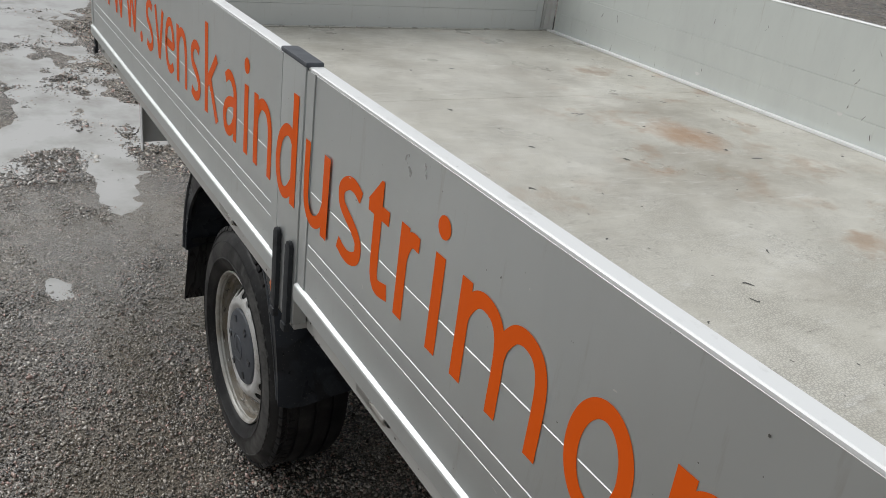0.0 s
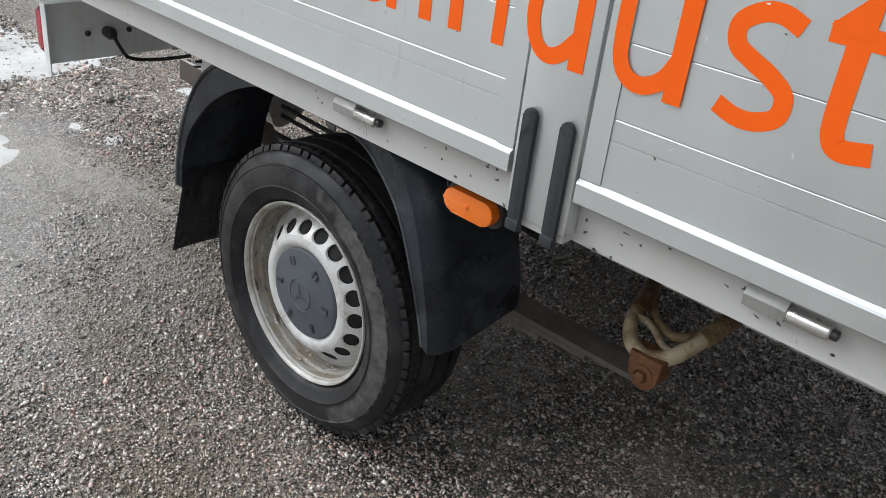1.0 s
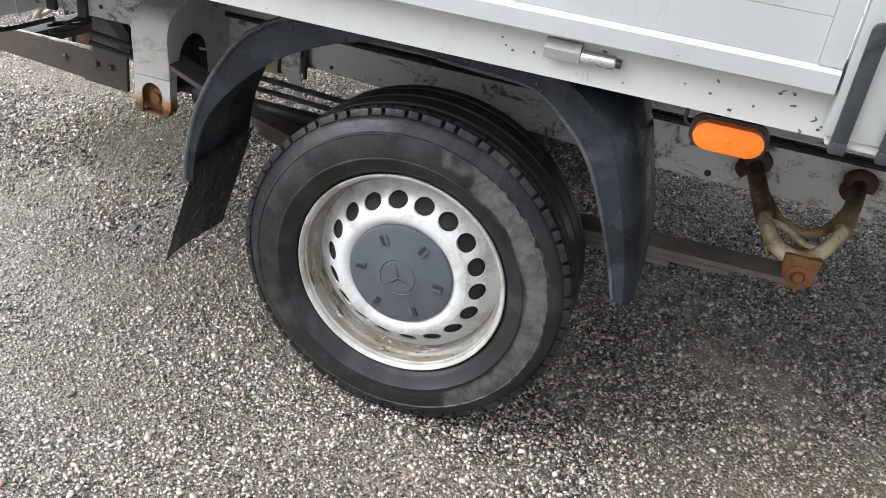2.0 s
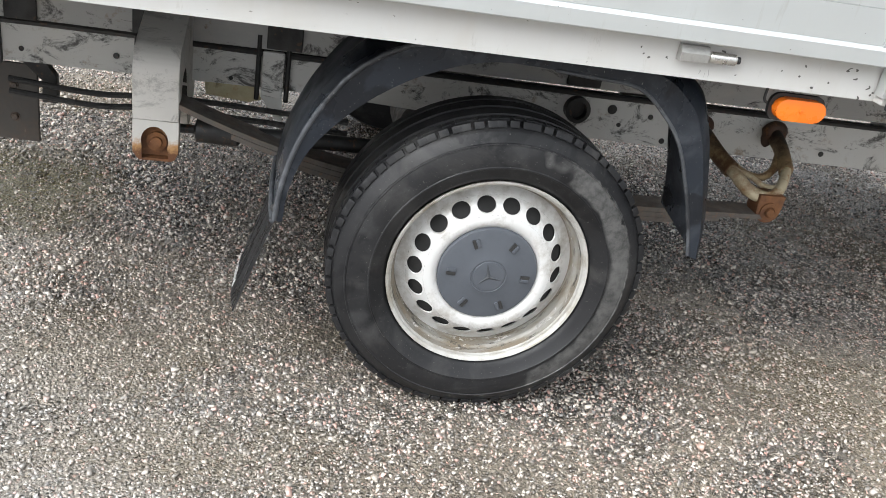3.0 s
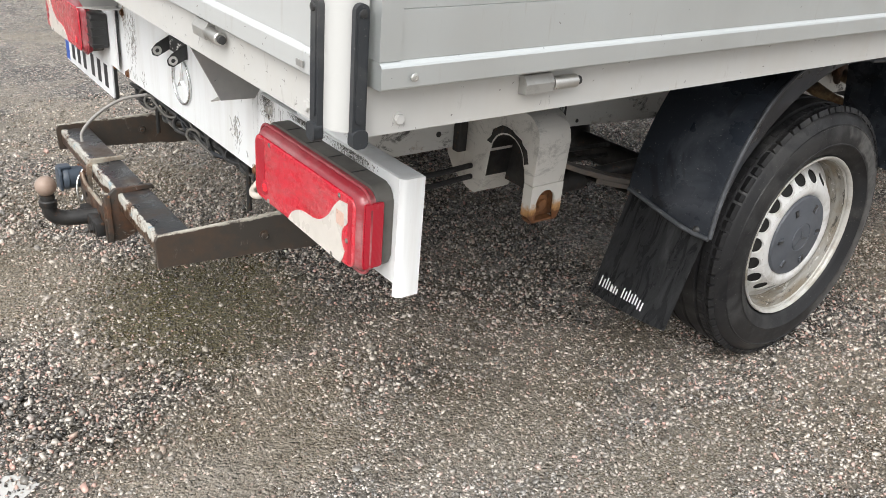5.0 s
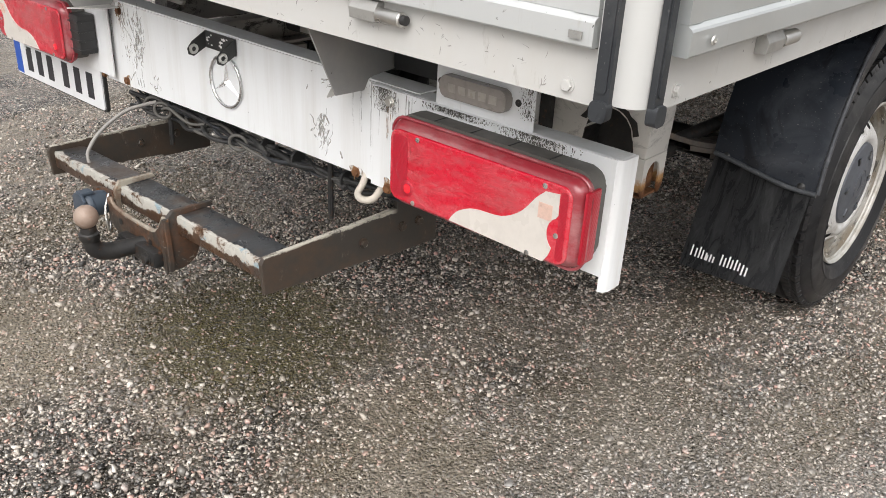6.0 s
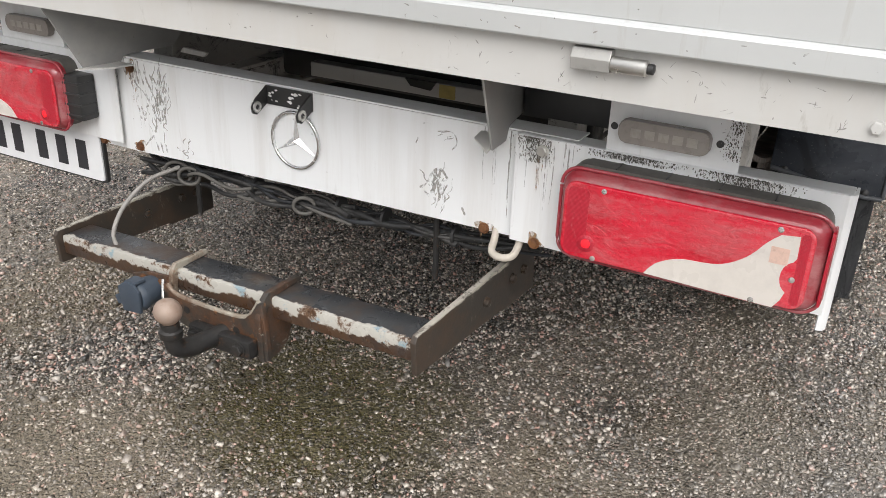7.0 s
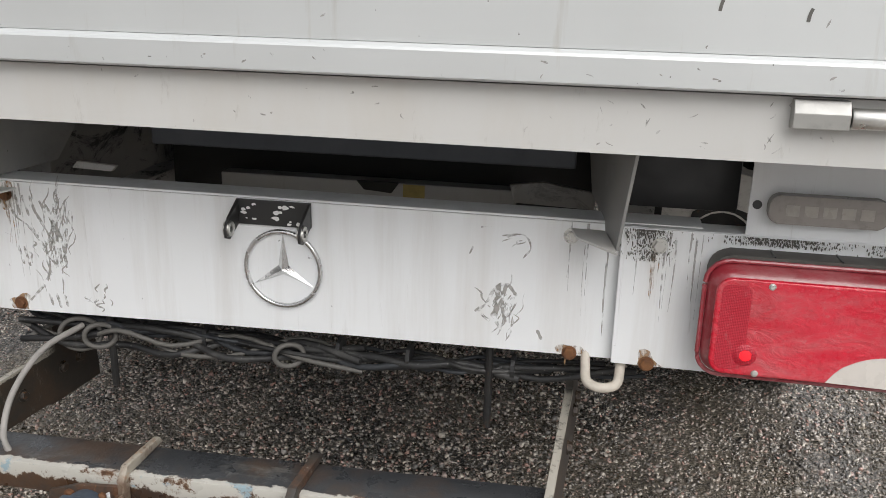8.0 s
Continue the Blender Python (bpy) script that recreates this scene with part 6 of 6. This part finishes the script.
for yc, rr in ((1.40, 0.030), (1.365, 0.022), (1.045, 0.020)):
    part("cable_coil", tube([(-1.262 - 0.01 * math.cos(a), yc + rr * math.cos(a), 0.490 + rr * 0.9 * math.sin(a)) for a in np.linspace(0.3, 6.6, 14)], 0.0042, 8, steps=3), M_LAMPBACK, truck, "looped grey cable", 60)
for k in range(6):
    pts = [(-1.245 + rng.uniform(-0.03, 0.02), y, 0.492 + rng.uniform(-0.022, 0.018)) for y in (1.50, 1.42, 1.33, 1.24, 1.14, 1.03, 0.93)]
    part("cable", tube(pts, rng.choice((0.004, 0.0055)), 7, steps=4), M_CABLE if k % 3 else M_LAMPBACK, truck, "bundled dark cable", 60)
for y in (1.30, 1.19, 0.97, 0.86, 0.70):
    part("cable_tie", lathe([(0.020, y - 0.003), (0.020, y + 0.003)], (-1.235, 0, 0.497), "y", 14), M_BLACK, truck)
part("tow_cable", tube([(-1.26, 1.395, 0.505), (-1.33, 1.42, 0.490), (-1.40, 1.425, 0.452), (-1.448, 1.412, 0.41), (-1.452, 1.40, 0.375)], 0.0048, 10), M_GREYCABLE, truck, "grey socket cable", 60)


# marks on boards and floor
def on_far(u, v):
    return (u, 2.0862, v)


def on_tail(u, v):
    return (TAIL_X - 0.0006, u, v)


def on_ledge(u, v):
    return (TAIL_X - 0.0085, u, v)


def on_rear_rail(u, v):
    return (-1.4766, u, v)


def on_floor(u, v):
    return (u, v, 0.9822)


def dashes(parent, seed, count, u0, u1, v0, v1, long, wide, put, lean=0.6, material=None):
    """Short dark scratches strewn over a face."""
    r = random.Random(seed)
    for _ in range(count):
        u, v, n, a = r.uniform(u0, u1), r.uniform(v0, v1), long * r.uniform(0.3, 1.0), r.uniform(-lean, lean) + math.pi / 2
        pts = [(u + n * t * math.cos(a) + r.uniform(-1, 1) * wide, v + n * t * math.sin(a)) for t in (-0.5, 0.0, 0.5)]
        part("scratch", stroke(pts, wide * r.uniform(0.5, 1.2), put, None, 3, False, lambda t: 0.3 + 0.7 * math.sin(math.pi * min(max(t, 0.05), 0.95))), material or M_SCUFF, parent)


dashes(truck, 31, 14, -1.2, 1.2, 1.0, 1.36, 0.035, 0.004, on_far)
dashes(tailgate, 32, 22, 0.1, 1.7, 0.99, 1.30, 0.012, 0.0022, on_tail)
for y, z in ((0.489, 1.033), (0.404, 1.025)):
    part("scratch", stroke([(y, z - 0.007), (y - 0.001, z), (y - 0.003, z + 0.006)], 0.0035, on_tail, None, 3), M_LAMPBACK, tailgate)
dashes(tailgate, 33, 30, 0.0, 1.6, 0.952, 0.971, 0.006, 0.0022, on_ledge, 1.5)
dashes(truck, 34, 34, 0.0, 1.6, 0.88, 0.94, 0.007, 0.0018, on_rear_rail, 1.5)
dashes(truck, 44, 46, 0.05, 0.62, 0.880, 0.936, 0.014, 0.0016, on_rear_rail, 1.57)
dashes(truck, 35, 30, -1.3, 1.6, 0.1, 2.0, 0.022, 0.010, on_floor, 0.9, M_LAMPBACK)
dashes(truck, 36, 60, -1.3, 1.8, 0.0, 2.0, 0.010, 0.005, on_floor, 1.5, M_LAMPBACK)
dashes(truck, 37, 2, -0.16, -0.10, 1.24, 1.32, 0.07, 0.014, on_floor, 0.4, M_SCUFF)
dashes(truck, 38, 12, -1.3, 1.3, 1.0, 1.2, 0.03, 0.0035, on_far, 0.7, M_LAMPBACK)


def on_right(u, v):
    return (u, SIDE_Y - 0.0007, v)


dashes(board_b, 39, 3, 1.14, 1.22, 1.33, 1.365, 0.03, 0.010, on_right, 0.2, M_DRIP)
dashes(board_b, 40, 14, 0.82, 2.2, 1.0, 1.36, 0.010, 0.0022, on_right, 1.5, M_WHITE)
dashes(board_b, 41, 10, 0.85, 2.2, 1.0, 1.36, 0.009, 0.0025, on_right, 1.5, M_LAMPBACK)
dashes(board_a, 42, 14, -1.3, 0.6, 1.0, 1.36, 0.010, 0.0022, on_right, 1.5, M_SCUFF)
for u, v in ((-0.42, 1.035), (0.27, 1.075)):
    part("bare_spot", prism([(u + 0.011 * math.cos(a) * (1 + 0.3 * math.sin(3 * a)), v + 0.008 * math.sin(a) * (1 + 0.2 * math.cos(2 * a))) for a in np.linspace(0, 6.28, 14, endpoint=False)], "y", 2.0866, 2.0860), M_WHITE, truck)

# specks and runs on the side rail
def on_side_rail(u, v):
    return (u, -0.0807, v)


dashes(truck, 51, 46, 0.15, 1.4, 0.875, 0.942, 0.006, 0.004, on_side_rail, 1.5, M_LAMPBACK)
dashes(truck, 52, 26, -1.4, 0.1, 0.875, 0.942, 0.005, 0.0025, on_side_rail, 1.5, M_SCUFF)
dashes(truck, 53, 10, 0.60, 0.84, 0.874, 0.90, 0.012, 0.006, on_side_rail, 1.0, M_LAMPBACK)
for u0 in (-1.389, 0.30, 1.10, -1.11):
    dashes(truck, 58, 5, u0 - 0.012, u0 + 0.012, 0.882, 0.890, 0.016, 0.0012, on_side_rail, 0.03, M_DRIP)

# ---------- tow bar ----------
def tow_paint():
    m = Mat("chipped_tow_bar_paint", (0.034, 0.036, 0.039), 0.3)
    m.over((0.085, 0.052, 0.032), m.ramp(m.noise(7, 6, 0.7), 0.48, 0.62, 0, 0.7))
    # wet reflections put into the colour as lighter grey patches
    m.over((0.13, 0.125, 0.115), m.ramp(m.noise(13, 7, 0.8, (1, 0.5, 1)), 0.56, 0.66, 0, 0.7))
    edge = m.ramp(m.math("ADD", m.axis(2), m.math("MULTIPLY", m.noise(11, 8, 0.75), 0.070)), 0.4380, 0.4405)
    back = m.ramp(m.math("ADD", m.axis(0), m.math("MULTIPLY", m.noise(16, 7, 0.75), 0.045)), -1.5055, -1.5035, 1.0, 0.0)
    m.over((0.075, 0.040, 0.022), m.math("MULTIPLY", m.ramp(m.axis(0), -1.533, -1.531, 1.0, 0.0), m.ramp(m.noise(24, 6, 0.75), 0.35, 0.55, 0.4, 1.0)))
    m.over((0.17, 0.085, 0.04), m.math("MULTIPLY", m.math("MULTIPLY", edge, back), m.ramp(m.noise(30, 6, 0.8), 0.40, 0.50)))
    m.over((0.46, 0.445, 0.40), m.math("MULTIPLY", m.math("MULTIPLY", edge, back), m.ramp(m.noise(15, 8, 0.8), 0.43, 0.48)))
    m.over((0.27, 0.36, 0.40), m.math("MULTIPLY", m.ramp(m.noise(17, 6, 0.75), 0.58, 0.62), m.math("MULTIPLY", edge, back)))
    m.link("Roughness", m.ramp(m.noise(14, 4), 0.3, 0.7, 0.16, 0.5))
    m.bump(m.noise(60, 5), 0.35, 0.003)
    return m.m


def arm_paint():
    """Brown paint, rubbed to pale metal along the upper edge."""
    m = Mat("brown_arm_paint", (0.045, 0.039, 0.033), 0.42)
    m.over((0.085, 0.052, 0.032), m.ramp(m.noise(9, 7, 0.75), 0.46, 0.60, 0, 0.55))
    m.over((0.18, 0.16, 0.13), m.ramp(m.noise(30, 7, 0.8, (1, 1, 0.4)), 0.60, 0.66, 0, 0.6))
    m.over((0.46, 0.43, 0.37), m.math("MULTIPLY", m.ramp(m.axis(0), -1.2, -1.22), m.math("MULTIPLY", m.ramp(m.math("ADD", m.axis(2), m.math("MULTIPLY", m.noise(22, 7, 0.8), 0.022)), 0.4455, 0.4475), m.ramp(m.noise(19, 6, 0.8), 0.38, 0.48))))
    m.bump(m.noise(70, 5), 0.3, 0.002)
    return m.m


M_TOW, M_TOWARM = tow_paint(), arm_paint()
M_HITCH = rusty("hitch_dark_rust", (0.048, 0.042, 0.036), (0.13, 0.058, 0.028), 0.7, 0.5, 0.1, 0.7)
M_WELD = rusty("worn_hitch_edge", (0.40, 0.365, 0.30), (0.13, 0.065, 0.034), 0.75, 0.45, 0.2, 0.5)
tow = new("tow_bar")
tow.parent = truck
# the frame hangs a little crooked: its far end is lower and nearer the panel
tow.location, tow.rotation_euler, tow.scale = (0.0043, -0.0922, 0.0259), (-0.0445, 0, -0.036), (1, 1.067, 1)
tagged(tow, "brown rusty tow bar frame with chipped paint")
part("cross_tube", box(-1.536, -1.458, 0.612, 1.472, 0.380, 0.424, 0.006), M_TOW, tow, "square tube with chipped pale paint", 40)
for y in (0.600, 1.473):
    out = [(-1.545, 0.361), (-1.548, 0.425), (-1.540, 0.437), (-1.20, 0.442), (-1.20, 0.535), (-1.085, 0.535), (-1.085, 0.338), (-1.23, 0.342), (-1.24, 0.350)]
    part("side_plate", prism(out, "y", y, y + 0.011, 0.002), M_TOWARM, tow, "brown flat steel arm with a rubbed upper edge")
    for x, z in ((-1.19, 0.40), (-1.14, 0.40), (-1.30, 0.395), (-1.14, 0.48)):
        bolt(tow, (x, y - 0.0005, z), "y", 0.009, M_BROWN)
# two straps over the tube; the one beside the socket is narrow, the other a broad cheek
strap = [(-1.552, 0.350), (-1.550, 0.418), (-1.536, 0.437), (-1.452, 0.436), (-1.445, 0.425), (-1.530, 0.4255), (-1.538, 0.418), (-1.540, 0.350)]
part("saddle", prism(strap, "y", 1.138, 1.148, 0.002), M_WELD, tow, "narrow worn saddle strap", 40)
cheek = [(-1.572, 0.302), (-1.572, 0.392), (-1.562, 0.420), (-1.542, 0.436), (-1.452, 0.436), (-1.445, 0.425), (-1.530, 0.4255), (-1.5375, 0.418), (-1.5375, 0.378), (-1.47, 0.377), (-1.50, 0.318), (-1.53, 0.302)]
part("saddle", prism(cheek, "y", 0.906, 0.918, 0.002), M_HITCH, tow, "broad rusty cheek plate", 40)
bend = smooth_path([(1.140, 0.404, 0), (1.128, 0.388, 0), (1.09, 0.381, 0), (1.02, 0.378, 0), (0.965, 0.379, 0), (0.938, 0.388, 0), (0.922, 0.408, 0), (0.912, 0.424, 0)], 4)
plate = [(0.900, 0.304), (0.898, 0.330), (0.902, 0.424)] + [(p.x, p.y) for p in bend[::-1]] + [(1.146, 0.404), (1.146, 0.352), (1.128, 0.336), (1.10, 0.322), (1.0, 0.306)]
part("hitch_plate", prism(plate, "x", -1.568, -1.556, 0.002), M_HITCH, tow, "rusty hitch plate scooped out on top", 40)
part("worn_lip", tube([(-1.562, p.x, p.y) for p in bend], 0.0052, 8, steps=1, flat=1.2), M_WELD, tow, "pale worn lip", 60)
for y, z in ((0.968, 0.352), (1.090, 0.362)):
    part("hole", lathe([(0.006, -1.5682), (0.008, -1.5695), (0.003, -1.5698)], (0, y, z), "x", 12), M_DARK, tow)
ear = [(1.140, 0.412), (1.205, 0.408), (1.250, 0.394), (1.254, 0.372), (1.215, 0.352), (1.160, 0.346), (1.140, 0.352)]
part("socket_bracket", prism(ear, "x", -1.550, -1.543, 0.001), M_HITCH, tow, "rust-brown socket bracket", 40)
for y in (1.170, 1.218):
    part("rivet", lathe([(0.007, -1.5502), (0.007, -1.554), (0.003, -1.556)], (0, y, 0.394), "x", 10), M_RUST, tow)
part("ball_neck", tube([(-1.565, 1.000, 0.338), (-1.60, 1.008, 0.337), (-1.645, 1.016, 0.339), (-1.671, 1.020, 0.357), (-1.675, 1.021, 0.405)], 0.0165, 14, flat=1.15), M_DARK, tow, "dark forged neck", 60)
part("ball_collar", lathe([(0.018, 0.372), (0.021, 0.376), (0.021, 0.388), (0.014, 0.396)], (-1.675, 1.021, 0), "z", 20), M_DARK, tow, "", 40)
part("ball_flange", box(-1.594, -1.5685, 0.918, 1.068, 0.312, 0.350, 0.008), M_DARK, tow, "", 40)
for y in (0.943, 1.050):
    bolt(tow, (-1.594, y, 0.331), "x", 0.012, M_DARK)
prof = [(0.012, -0.030)] + [(0.025 * math.cos(a), 0.025 * math.sin(a)) for a in np.linspace(-0.95, 1.15, 12)] + [(0.008, 0.0236)]
part("tow_ball", lathe(prof, (-1.675, 1.021, 0.426), "z", 28), M_BALL, tow, "worn brownish tow ball", 60)
# socket
sock = part("socket", lathe([(0.026, -1.545), (0.029, -1.560), (0.029, -1.588), (0.0315, -1.590), (0.0315, -1.598), (0.027, -1.604), (0.012, -1.606)], (0, 1.192, 0.376), "x", 24), M_SOCKET, tow, "blue-grey trailer socket with a lid", 40)
part("lid", prism([(1.168, 0.350), (1.216, 0.346), (1.222, 0.398), (1.205, 0.410), (1.180, 0.410), (1.166, 0.396)], "x", -1.606, -1.613, 0.002), M_SOCKET, sock, "hinged socket lid", 40)
part("lid_hinge", box(-1.610, -1.580, 1.178, 1.206, 0.405, 0.413, 0.003), M_SOCKET, sock)
part("lid_catch", prism([(1.205, 0.360), (1.240, 0.350), (1.246, 0.368), (1.212, 0.384)], "x", -1.604, -1.596, 0.002), M_SOCKET, sock)
part("tether", tube([(-1.556, 1.158, 0.405), (-1.576, 1.142, 0.380), (-1.580, 1.134, 0.345), (-1.572, 1.146, 0.322), (-1.560, 1.160, 0.338)], 0.003, 8), M_STEEL, tow)

make_stones()
